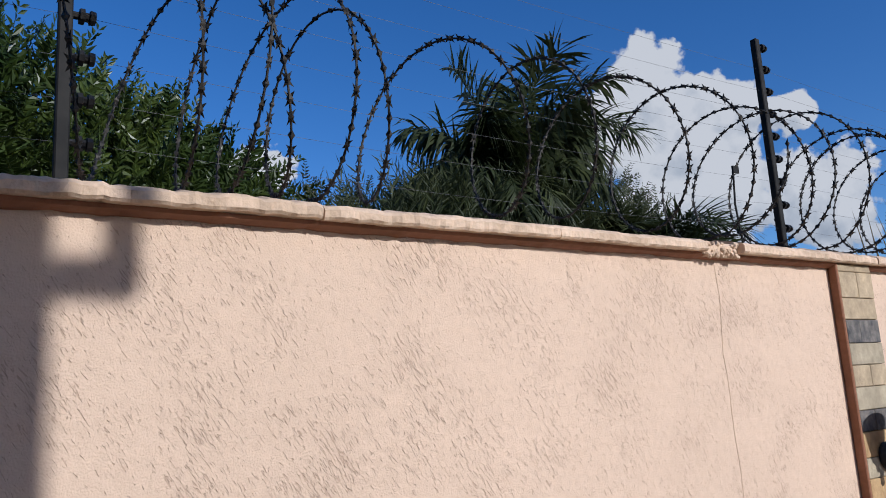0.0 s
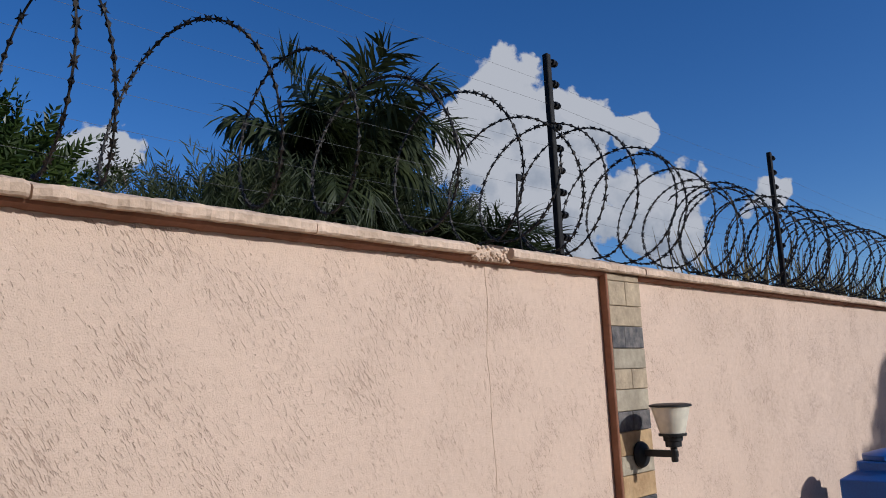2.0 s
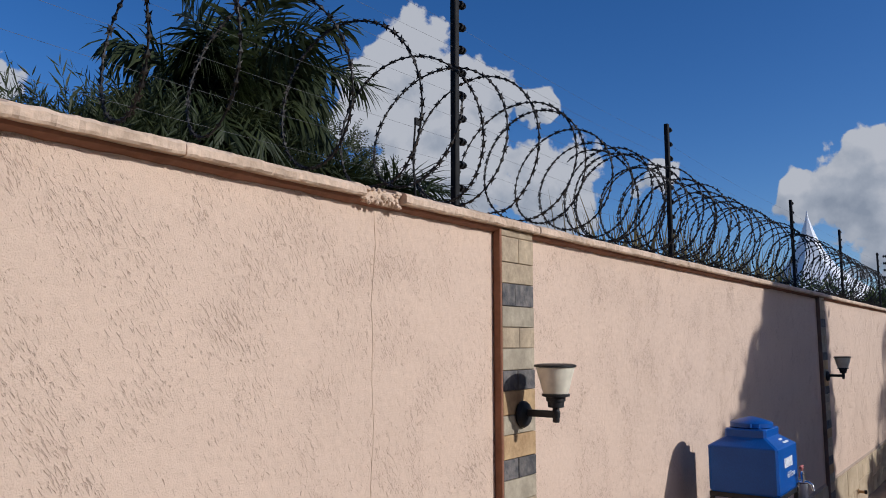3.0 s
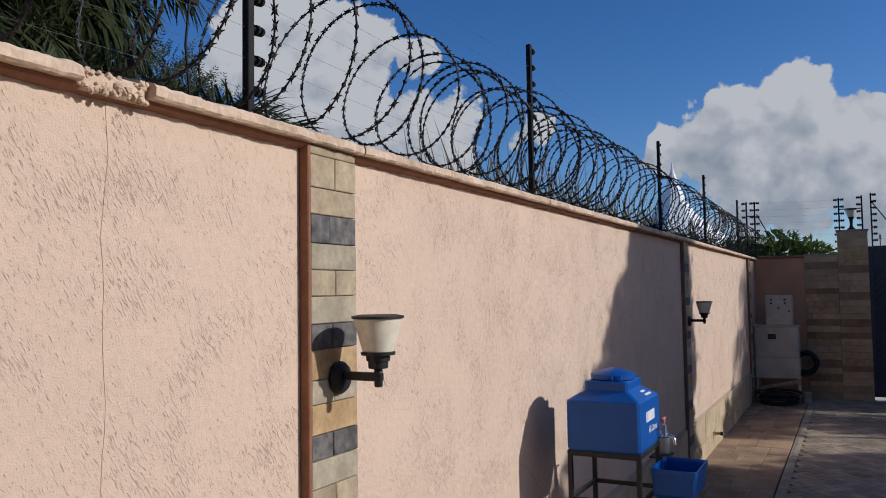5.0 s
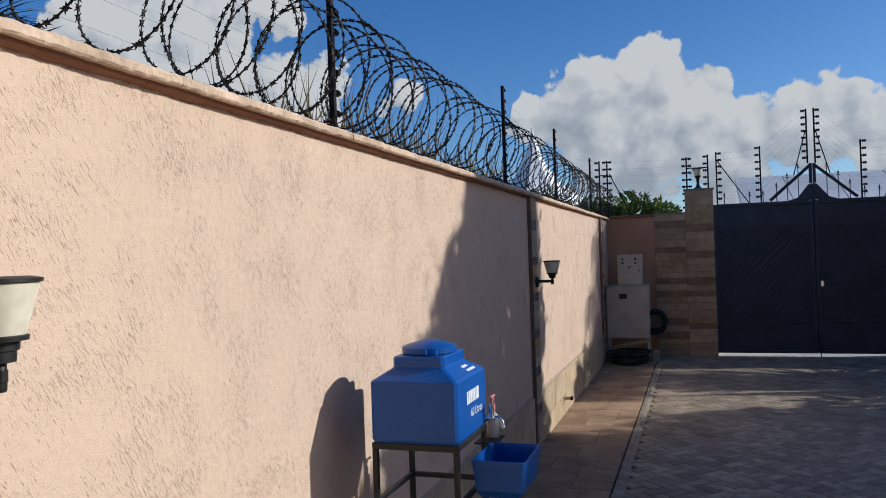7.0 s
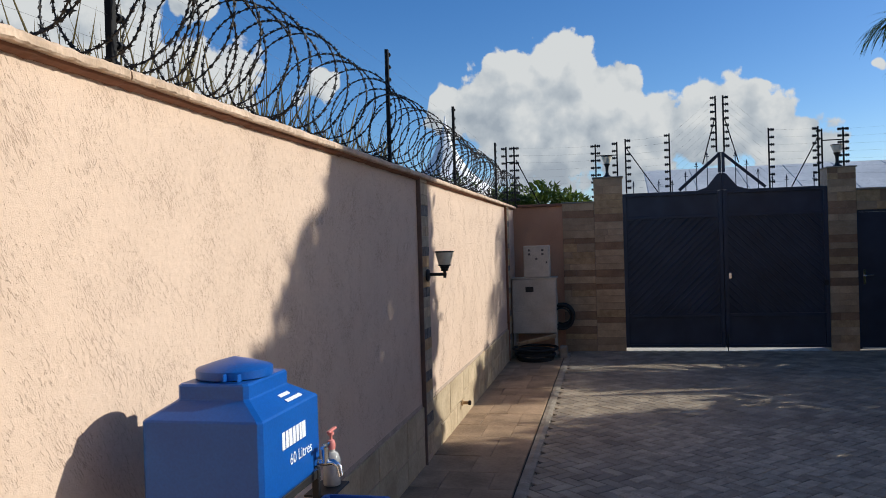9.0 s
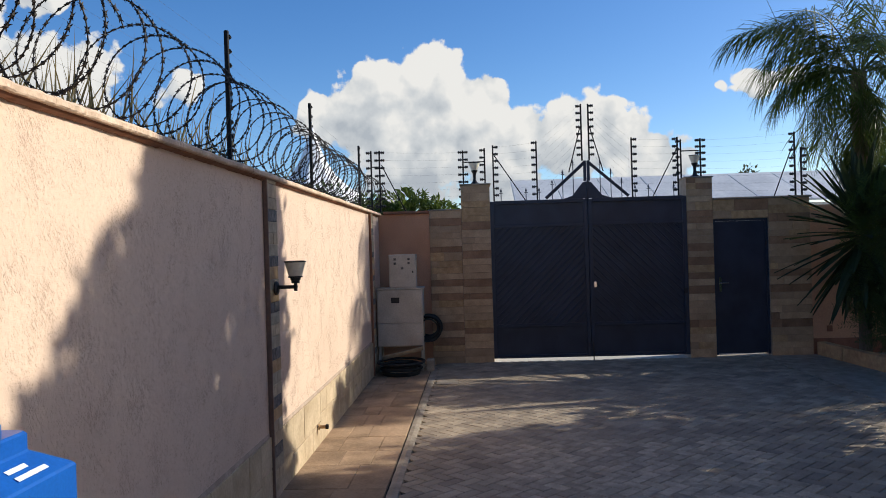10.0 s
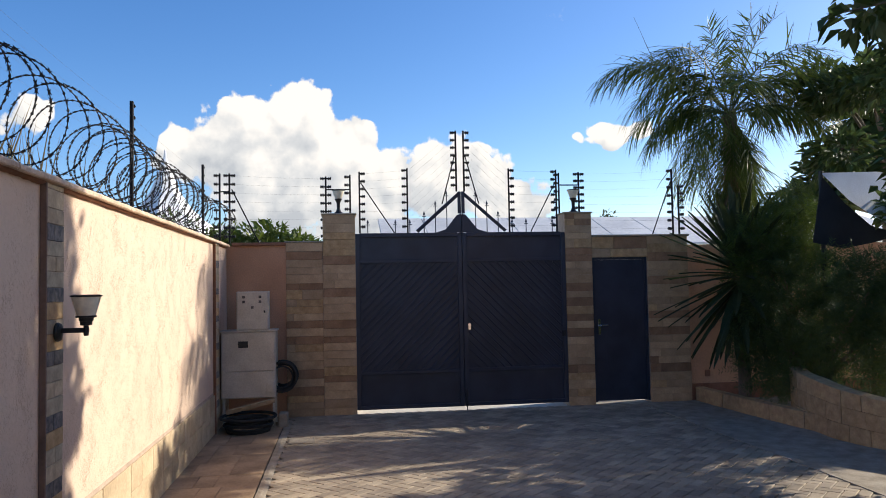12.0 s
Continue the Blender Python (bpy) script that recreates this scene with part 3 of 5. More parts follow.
while x < 16.3:
    w = 0.34 + 0.30 * rng.random()
    w = min(w, 16.4 - x)
    ys = [EDGE1 + 0.002]
    while ys[-1] < 1.85:
        ys.append(min(1.85, ys[-1] + 0.17 + 0.26 * rng.random()))
    if len(ys) > 2 and ys[-1] - ys[-2] < 0.1:
        ys.pop(-2)
    for y0, y1 in zip(ys, ys[1:]):
        part("slab", Geo().piece((x + 0.0015, y0 + 0.0015, -0.0115), (w - 0.003, 0, 0), (0, y1 - y0 - 0.003, 0), (0, 0, 0.016 + 0.004 * rng.random()), 0.003), M_SLAB, walkway)
    x += w
x = 1.0
while x < 16.0:
    w = 0.55 + 0.35 * rng.random()
    w = min(w, 16.1 - x)
    g = Geo()
    n = 10
    vs = []
    for i in range(n + 1):
        xx = x + 0.004 + (w - 0.008) * i / n
        e = [0.006 * noise.noise((xx * 9, q, 1)) for q in (0, 5)]
        for y, z in ((EDGE0 + 0.006 + e[0], -0.02), (EDGE0 + 0.012 + e[0], 0.006), ((EDGE0 + EDGE1) / 2, 0.012 + e[1]), (EDGE1 - 0.012 + e[1], 0.006), (EDGE1 - 0.006 + e[1], -0.02)):
            vs.append((xx, y, z + 0.003 * noise.noise((xx * 30, y * 30, 0))))
    g.add(vs, [(i * 5 + j, i * 5 + j + 1, i * 5 + j + 6, i * 5 + j + 5) for i in range(n) for j in range(4)])
    part("edging_stone", g, M_CONC, kerb)
    x += w

# herringbone pavers, 200 by 100 mm, laid at 45 degrees
PW, PL = 0.10, 0.20
near_n = 0
rest = Geo()
flat = Geo().piece((-PL / 2 + 0.0035, -PW / 2 + 0.0035, 0), (PL - 0.007, 0, 0), (0, PW - 0.007, 0), (0, 0, 0.012), 0.004).mesh("paver", M_PAVER)
ca = math.cos(radians(45))
cells = []
for i in range(-140, 141):
    for j in range(-70, 71):
        for k in (0, 1):
            # two-brick motif repeated on a lattice
            ax, ay = i * PW + j * 2 * PW, i * PW - j * 2 * PW
            cx, cy, turn = (ax + PL / 2, ay + PW / 2, 0) if k == 0 else (ax + 2.5 * PW, ay, 90)
            wx, wy = (cx - cy) * ca + 6.0, (cx + cy) * ca - 1.4
            if -3 < wx < 16.36 and DRIVE - 0.06 < wy < EDGE0 + 0.06:
                cells.append((wx, wy, turn))
for wx, wy, turn in cells:
    zz = -0.0115 + 0.0025 * rng.random()
    if 8.9 < wx < 11.6 and -2.0 < wy and near_n < 300:
        ob = part("paver", flat, None, driveway)
        ob.location, ob.rotation_euler = (wx, wy, zz), (0, 0, radians(45 + turn))
        near_n += 1
    else:
        a = radians(45 + turn)
        u, v = Vector((math.cos(a), math.sin(a), 0)), Vector((-math.sin(a), math.cos(a), 0))
        rest.piece(Vector((wx, wy, zz)) - u * (PL / 2 - 0.0035) - v * (PW / 2 - 0.0035), u * (PL - 0.007), v * (PW - 0.007), (0, 0, 0.012), 0.004)
part("paver_field", rest, M_PAVER_FAR, driveway, "weathered grey block pavers in herringbone", kind="stuff")

# ---- wall lamps ----
def wall_lamp(x):
    t = thing("wall_lamp", "black wall lamp with frosted cream tapered shade on a pilaster", "lamp", "wall lamps", at=(x, PY, 1.565))
    disc = Geo()
    seg = 28
    prof = [(0.050, PY - 0.0045), (0.051, PY - 0.014), (0.044, PY - 0.024), (0.020, PY - 0.030)]
    vs = [(x + r * math.cos(2 * math.pi * k / seg), y, 1.568 + r * math.sin(2 * math.pi * k / seg)) for r, y in prof for k in range(seg)]
    fs = [(i * seg + k, i * seg + (k + 1) % seg, (i + 1) * seg + (k + 1) % seg, (i + 1) * seg + k) for i in range(3) for k in range(seg)]
    fs += [tuple(reversed(range(seg))), tuple(3 * seg + k for k in range(seg))]
    part("mount", disc.add(vs, fs), M_BLACK, t, smooth=True)
    part("arm", Geo().box(x - 0.010, x + 0.010, 1.664, PY - 0.028, 1.562, 1.588, 0.003), M_BLACK, t)
    part("elbow", Geo().lathe([(0.011, 1.545), (0.013, 1.55), (0.013, 1.598), (0.009, 1.604)], (x, 1.678, 0), 16), M_BLACK, t, smooth=True)
    part("cup", Geo().lathe([(0.022, 1.600), (0.030, 1.602), (0.031, 1.622), (0.036, 1.624), (0.037, 1.640), (0.052, 1.642), (0.053, 1.651), (0.046, 1.652)], (x, 1.678, 0), 28), M_BLACK, t, smooth=True)
    shade = part("shade", Geo().lathe([(0.047, 1.6525), (0.073, 1.748), (0.073, 1.7505), (0.069, 1.7505), (0.044, 1.657)], (x, 1.678, 0), 32), M_FROST, t, "frosted cream glass shade", True)
    part("rim", Geo().lathe([(0.070, 1.7508), (0.0795, 1.752), (0.0795, 1.759), (0.060, 1.763)], (x, 1.678, 0), 32), M_BLACK, shade, "thin black rim", True)
    return t


lamp = wall_lamp(4.30)
copy_thing(lamp, pose(10.14, PY, 1.500))


def pier_lamp(y):
    t = thing("pier_lamp", "small black pedestal lamp with pale tapered shade on a pier", "lamp", "pier lamps", at=(GX + 0.2, y, 2.732))
    part("pedestal", Geo().lathe([(0.072, 2.733), (0.066, 2.752), (0.035, 2.775), (0.022, 2.82), (0.026, 2.90), (0.045, 2.935), (0.052, 2.95), (0.040, 2.955)], (GX + 0.2, y, 0), 20), M_BLACK, t, smooth=True)
    shade = part("shade", Geo().lathe([(0.044, 2.9555), (0.082, 3.055), (0.082, 3.06), (0.05, 3.062)], (GX + 0.2, y, 0), 24), M_FROST, t, "pale frosted shade", True)
    part("rim", Geo().lathe([(0.080, 3.0625), (0.088, 3.064), (0.088, 3.072), (0.06, 3.076)], (GX + 0.2, y, 0), 24), M_BLACK, shade, "dark rim", True)
    return t


pl = pier_lamp(0.364)
copy_thing(pl, pose(GX + 0.2, -3.009, 2.732))


# ---- electric fence posts ----
def fence_post(x, y, z0, z1, sides, along="x", n=9, label="black steel fence post with insulators on the wall top", group="electric fence posts", r=0.014, big=1.0):
    """A flat bar upright with insulators on the given sides, in the direction the fence runs."""
    t = thing("fence_post", label, "fence post", group, at=(x, y, z0))
    part("upright", Geo().box(x - r, x + r, y - r, y + r, z0, z1, 0.003), M_POST, t)
    for s in sides:
        for k in range(n):
            z = z0 + 0.09 + (z1 - z0 - 0.12) * k / (n - 1)
            prof = [(0.010, 0.0), (0.010, 0.012), (0.020, 0.013), (0.021, 0.022), (0.012, 0.024), (0.012, 0.031), (0.019, 0.033), (0.017, 0.044), (0.006, 0.046)]
            seg = 8
            vs = []
            for rad, d in prof:
                rad, d = rad * big, d * big
                for q in range(seg):
                    a, b = rad * 0.8 * math.cos(2 * math.pi * q / seg), rad * math.sin(2 * math.pi * q / seg)
                    vs.append((x + s * (r + d), y + b, z + a) if along == "x" else (x + b, y + s * (r + d), z + a))
            m = len(prof)
            fs = [(i * seg + q, i * seg + (q + 1) % seg, (i + 1) * seg + (q + 1) % seg, (i + 1) * seg + q) for i in range(m - 1) for q in range(seg)]
            part("insulator", Geo().add(vs, fs + [tuple(reversed(range(seg))), tuple((m - 1) * seg + q for q in range(seg))]), M_BLACK, t)
    return t


FY = 1.95
POSTS = [1.545, 4.035, 6.31, 9.58, 12.08, 15.2]
first = fence_post(POSTS[0], FY, 2.343, 3.205, (1,), n=9, r=0.0135)
for px in POSTS[1:]:
    copy_thing(first, pose(px, FY, 2.343))


def strand(name, pts, label, group, r=0.00045):
    g = Geo()
    full = []
    for a, b in zip(pts, pts[1:]):
        a, b = Vector(a), Vector(b)
        n = max(2, int((b - a).length / 0.3))
        full += [a.lerp(b, i / n) + Vector((0, 0, -0.02 * (b - a).length / 2.5 * math.sin(math.pi * i / n))) for i in range(n)]
    full.append(Vector(pts[-1]))
    return tagged(new(name, g.tube(full, r, 4).mesh(name, M_WIRE)), label, "wire", group)


for k in range(8):
    z = 2.343 + 0.09 + 0.74 * k / 8 + 0.0
    strand("fence_wire", [(-4.0, FY, z)] + [(px + 0.04, FY, z) for px in POSTS] + [(GX + 0.1, FY, z)], "thin bare electric fence wire strung above the wall", "wall fence wires")


# ---- razor wire coils ----
def razor_coil(x0, x1, pitch, r0, phase, seed, lean=0.0, wob=0.06):
    t = thing("razor_wire_coil", "weathered coil of barbed razor wire stretched along the wall top", "razor wire", "razor wire coils", at=((x0 + x1) / 2, FY, 2.36))
    rr = random.Random(seed)
    turns = (x1 - x0) / pitch
    n = int(turns * 40)
    pts = []
    off = [rr.uniform(0, 50) for _ in range(4)]
    for i in range(n + 1):
        u = turns * i / n
        a = 2 * math.pi * u + phase
        r = r0 * (1 + 0.17 * noise.noise((u * 0.55, off[0], 0)) + 0.07 * noise.noise((u * 2.3, off[0], 4)))
        xx = x0 + (x1 - x0) * i / n + 0.12 * pitch * math.sin(a * 0.5 + off[1]) + wob * noise.noise((u * 0.9, off[1], 0)) + lean * math.sin(a)
        yy = FY - 0.03 + r * 0.92 * math.cos(a) + 0.02 * noise.noise((u, off[2], 0))
        zz = 2.36 + r0 + r * math.sin(a) + 0.02 * noise.noise((u * 0.8, off[3], 0))
        pts.append(Vector((xx, yy, max(zz, 2.352))))
    part("core_wire", Geo().tube(pts, 0.0029, 5), M_RAZOR, t, "rust-flecked steel wire")
    g = Geo()
    run, step = 0.0, 0.034
    for a, b in zip(pts, pts[1:]):
        d = (b - a)
        run += d.length
        if run < step:
            continue
        run = 0.0
        d.normalize()
        s = d.orthogonal().normalized()
        s.rotate(Matrix.Rotation(rr.uniform(0, 6.28), 3, d))
        m = d.cross(s)
        q = 0.0115
        for w in (s, -s):
            tip1, tip2 = a + w * q + d * 0.0165, a + w * q - d * 0.0165
            g.add([a + d * 0.009 + m * 0.003, a - d * 0.009 + m * 0.003, tip1, tip2, a - m * 0.002], [(0, 1, 4), (0, 2, 4), (1, 3, 4), (0, 2, 1), (1, 3, 0)])
        g.add([a + s * 0.0078, a + m * 0.0078, a - s * 0.0078, a - m * 0.0078, a + d * 0.015, a - d * 0.015],
              [(0, 1, 4), (1, 2, 4), (2, 3, 4), (3, 0, 4), (1, 0, 5), (2, 1, 5), (3, 2, 5), (0, 3, 5)])
    part("barbing", g, M_RAZOR, t, "small sharp double barbs", kind="stuff")
    return t


razor_coil(-1.5, 3.95, 0.325, 0.240, math.pi / 2 - 2 * math.pi * 3.94 / 0.325, 5, 0.0, 0.03)
razor_coil(1.70, 2.12, 0.17, 0.255, 2.2, 4, 0.03, 0.04)
razor_coil(3.75, 6.4, 0.235, 0.255, 3.0, 6, 0.05, 0.11)
razor_coil(5.1, 7.6, 0.30, 0.225, 0.9, 7, -0.05, 0.10)
razor_coil(6.3, 9.7, 0.265, 0.250, 2.1, 8, 0.05, 0.12)
razor_coil(9.5, 12.4, 0.29, 0.255, 0.3, 9, -0.04, 0.13)
razor_coil(10.9, 14.2, 0.33, 0.235, 4.0, 11, 0.05, 0.12)
razor_coil(12.0, 16.3, 0.25, 0.225, 1.7, 10, 0.04, 0.10)
solid("loose_stay", Geo().tube([(3.86, 2.0, 2.34), (3.84, 2.0, 2.52), (3.855, 2.0, 2.66)], 0.004, 6).box(3.85, 3.885, 1.995, 2.003, 2.645, 2.672), M_POST,
      "short steel stay with a folded tag end", "stay", kind="")


# ---- hand washing station ----
def wash_station():
    t = thing("hand_wash_station", "blue plastic water tank on a steel stand with tap and basin", "hand wash station", at=(6.27, 1.53, 0))
    X0, X1, Y0, Y1, ZB, ZS = 5.985, 6.405, 1.31, 1.67, 1.045, 1.288
    ix, iy = 0.068, 0.072
    sec = [(0.006, 0.006, ZB), (0.0, 0.0, ZB + 0.012), (0.0, 0.0, ZS - 0.006), (0.004, 0.004, ZS), (ix - 0.004, iy - 0.004, ZS + 0.042), (ix, iy, ZS + 0.047),
           (ix, iy, ZS + 0.082), (ix + 0.005, iy + 0.005, ZS + 0.088)]
    vs = []
    for a, b, z in sec:
        c = 0.012
        xa, xb, ya, yb = X0 + a, X1 - a, Y0 + b, Y1 - b
        vs += [(xa + c, ya, z), (xb - c, ya, z), (xb, ya + c, z), (xb, yb - c, z), (xb - c, yb, z), (xa + c, yb, z), (xa, yb - c, z), (xa, ya + c, z)]
    m = len(sec)
    fs = [(i * 8 + k, i * 8 + (k + 1) % 8, (i + 1) * 8 + (k + 1) % 8, (i + 1) * 8 + k) for i in range(m - 1) for k in range(8)]
    fs += [tuple(reversed(range(8))), tuple((m - 1) * 8 + k for k in range(8))]
    tank = part("tank", Geo().add(vs, fs), M_BLUE, t, "royal blue stepped plastic tank")
    cx, cy, zt = (X0 + X1) / 2, (Y0 + Y1) / 2, ZS + 0.0885
    part("lid", Geo().lathe([(0.102, zt), (0.112, zt + 0.003), (0.112, zt + 0.026), (0.107, zt + 0.030), (0.055, zt + 0.046), (0.006, zt + 0.058)], (cx, cy, 0), 40), M_BLUE, tank, "round blue screw lid", True)
    for dy in (-0.022, 0.022):
        part("lid_lug", Geo().box(cx - 0.126, cx - 0.103, cy - 0.045 + dy - 0.007, cy - 0.055 + dy + 0.007, zt + 0.002, zt + 0.024, 0.002), M_BLUE, tank)
    # printed bars where a maker's name stands, and the capacity in words
    for k, (w, gap) in enumerate(((0.020, 0), (0.018, 0.006), (0.022, 0.005), (0.018, 0.006), (0.018, 0.006), (0.016, 0.006), (0.026, 0.004))):
        a = 6.115 + sum(q[0] + q[1] for q in ((0.020, 0), (0.018, 0.006), (0.022, 0.005), (0.018, 0.006), (0.018, 0.006), (0.016, 0.006), (0.026, 0.004))[:k]) + gap
        part("print_bar", Geo().box(a, a + w, Y0 - 0.0012, Y0 - 0.0002, 1.178, 1.228), M_WHITE, tank, "white printed lettering block")
    for k in range(2):
        w = 0.11 - 0.04 * k
        part("shoulder_print", Geo().piece((6.20, Y0 + 0.016 + 0.022 * k, ZS + 0.0105 + 0.0130 * k), (w, 0, 0), (0, 0.011, 0.0066), (0, -0.0006, 0.0008), 0.0001), M_WHITE, tank, "white printed label")
    cu = bpy.data.curves.new("capacity", "FONT")
    cu.body, cu.size, cu.extrude = "60 Litres", 0.047, 0.0004
    tmp = bpy.data.objects.new("capacity", cu)
    me = bpy.data.meshes.new_from_object(tmp)
    bpy.data.objects.remove(tmp)
    me.materials.clear()
    me.materials.append(M_WHITE)
    me.transform(pose(6.165, Y0 - 0.0008, 1.122, 90, 0, 0))
    part("capacity_text", me, None, tank, "white printed capacity text")
    # stand
    for lx, ly in ((X0 + 0.012, Y0 + 0.012), (X1 - 0.012, Y0 + 0.012), (X0 + 0.012, Y1 - 0.012), (X1 - 0.012, Y1 - 0.012)):
        part("leg", Geo().box(lx - 0.011, lx + 0.011, ly - 0.011, ly + 0.011, 0.0, ZB - 0.0265, 0.002), M_BLACK, t)
    for z0, z1 in ((ZB - 0.026, ZB - 0.0005), (0.80, 0.82), (0.28, 0.30)):
        for ya, yb in ((Y0, Y0 + 0.024), (Y1 - 0.024, Y1)):
            part("rail", Geo().box(X0 + 0.024, X1 - 0.024, ya + 0.003, yb - 0.003, z0, z1, 0.002), M_BLACK, t)
        for xa, xb in ((X0, X0 + 0.024), (X1 - 0.024, X1)):
            part("rail", Geo().box(xa + 0.002, xb - 0.002, Y0 + (0.0 if z0 > 0.9 else 0.024), Y1 - (0.0 if z0 > 0.9 else 0.024), z0, z1, 0.002), M_BLACK, t)
    # tap
    tx, tz = 6.365, 1.075
    tap = part("tap", Geo().tube([(tx, Y0 + 0.002, tz), (tx, Y0 - 0.035, tz), (tx, Y0 - 0.058, tz + 0.003), (tx, Y0 - 0.076, tz - 0.010), (tx, Y0 - 0.082, tz - 0.040)], 0.0095, 12)
               .tube([(tx, Y0 - 0.032, tz), (tx, Y0 - 0.032, tz + 0.045)], 0.0115, 12).tube([(tx, Y0 - 0.002, tz), (tx, Y0 - 0.010, tz)], 0.019, 12), M_CHROME, t, "chrome bib tap", True)
    part("tap_handle", Geo().tube([(tx - 0.028, Y0 - 0.032, tz + 0.052), (tx + 0.028, Y0 - 0.032, tz + 0.052)], 0.006, 10).tube([(tx, Y0 - 0.032, tz + 0.0455), (tx, Y0 - 0.032, tz + 0.06)], 0.008, 10), M_CHROME, tap)
    # basin on its own bracket
    bx0, bx1, by0, by1, zr, zb = 6.09, 6.40, 1.075, 1.295, 0.965, 0.815
    g = Geo()
    vs = []
    for a, z in ((0.0, zr), (0.0, zr - 0.022), (0.006, zr - 0.024), (0.014, zb + 0.03), (0.034, zb), (0.038, zb + 0.008), (0.020, zb + 0.036), (0.012, zr - 0.012), (0.008, zr)):
        c = 0.012
        xa, xb, ya, yb = bx0 + a, bx1 - a, by0 + a, by1 - a * 0.6
        vs += [(xa + c, ya, z), (xb - c, ya, z), (xb, ya + c, z), (xb, yb - c, z), (xb - c, yb, z), (xa + c, yb, z), (xa, yb - c, z), (xa, ya + c, z)]
    fs = [(i * 8 + k, i * 8 + (k + 1) % 8, ((i + 1) % 9) * 8 + (k + 1) % 8, ((i + 1) % 9) * 8 + k) for i in range(9) for k in range(8) if i != 4]
    fs += [tuple(4 * 8 + k for k in range(8)), tuple(5 * 8 + k for k in range(8))]
    part("basin", g.add(vs, fs), M_BLUE, t, "open blue plastic wash basin")
    for bx in (bx0 + 0.07, bx1 - 0.07):
        part("basin_leg", Geo().box(bx - 0.009, bx + 0.009, by0 + 0.09, by0 + 0.108, 0.0, zb - 0.0005, 0.002), M_BLACK, t)
    part("basin_rail", Geo().box(bx0 + 0.08, bx1 - 0.08, by0 + 0.09, by0 + 0.108, 0.28, 0.30, 0.002), M_BLACK, t)
    part("soap_tray", Geo().box(6.40, 6.56, 1.27, 1.37, 0.950, 0.958, 0.002), M_BLACK, t)
    return t


wash_station()
bottle = thing("soap_bottle", "clear pump bottle of cloudy soap with a pink pump", "soap bottle", at=(6.515, 1.315, 0.9580))
part("bottle_body", Geo().lathe([(0.028, 0.9585), (0.030, 0.9630), (0.030, 1.0400), (0.024, 1.0600), (0.012, 1.0700), (0.012, 1.0770)], (6.515, 1.315, 0), 20), M_SOAP, bottle, smooth=True)
part("pump", Geo().lathe([(0.014, 1.0775), (0.015, 1.0950), (0.011, 1.1070), (0.005, 1.1090), (0.005, 1.1230), (0.011, 1.1240), (0.011, 1.1330)], (6.515, 1.315, 0), 16).box(6.49, 6.56, 1.309, 1.321, 1.1340, 1.1420, 0.002),
     M_PINKPLASTIC, bottle, "pink plastic pump", True)
tapg = thing("garden_tap", "small brass wall tap stub low on the plinth", "tap", at=(11.52, PLY - 0.01, 0.18))
part("stub", Geo().tube([(11.52, PLY - 0.013, 0.185), (11.52, PLY - 0.075, 0.185)], 0.016, 12).tube([(11.52, PLY - 0.0135, 0.185), (11.52, PLY - 0.02, 0.185)], 0.03, 14), M_OCHRE, tapg)
part("collar", Geo().tube([(11.52, PLY - 0.0755, 0.185), (11.52, PLY - 0.10, 0.185)], 0.022, 12), M_POST, tapg)


# ---- meter cabinets and clutter in the corner ----
CX = 15.72
cab = thing("meter_cabinet", "large beige metal meter cabinet on a low stand in the corner", "cabinet", at=(CX + 0.15, 1.49, 0))
part("body", Geo().box(CX, CX + 0.34, 1.165, 1.83, 0.36, 1.185, 0.006), M_CABINET, cab)
part("roof", Geo().box(CX - 0.025, CX + 0.36, 1.150, 1.845, 1.1855, 1.205, 0.005), M_CABINET, cab)
d1 = part("upper_door", Geo().box(CX - 0.014, CX - 0.0005, 1.18, 1.815, 0.70, 1.178, 0.004), M_CABINET, cab)
part("meter_window", Geo().box(CX - 0.018, CX - 0.0145, 1.50, 1.62, 0.99, 1.07, 0.002), M_BLACK, d1, "small dark meter window")
part("hinge_plate", Geo().box(CX - 0.026, CX - 0.0145, 1.185, 1.26, 0.85, 0.885, 0.002), M_CABINET, d1)
d2 = part("lower_door", Geo().box(CX - 0.014, CX - 0.0005, 1.18, 1.815, 0.37, 0.692, 0.004), M_CABINET, cab)
part("lock_box", Geo().box(CX - 0.045, CX - 0.0145, 1.19, 1.275, 0.44, 0.56, 0.003), M_CABINET, d2, "pale lock box")
for ly in (1.19, 1.80):
    for lx in (CX + 0.03, CX + 0.30):
        part("leg", Geo().box(lx - 0.016, lx + 0.016, ly - 0.016, ly + 0.016, 0, 0.3595, 0.002), M_CABINET, cab)
box = thing("control_box", "beige metal control box with small indicator windows standing on the cabinet", "control box", at=(CX + 0.1, 1.445, 1.205))
part("body", Geo().box(CX, CX + 0.22, 1.25, 1.64, 1.2055, 1.69, 0.006), M_CABINET, box)
d3 = part("door", Geo().box(CX - 0.012, CX - 0.0005, 1.262, 1.628, 1.218, 1.678, 0.004), M_CABINET, box)
for y, z in ((1.35, 1.62), (1.55, 1.62), (1.35, 1.56), (1.55, 1.56), (1.445, 1.49)):
    part("indicator", Geo().box(CX - 0.016, CX - 0.0125, y - 0.017, y + 0.017, z - 0.016, z + 0.016, 0.001), M_SLATE, d3, "dark indicator window")
part("lock", Geo().box(CX - 0.02, CX - 0.0125, 1.285, 1.305, 1.42, 1.45, 0.002), M_BLACK, d3)


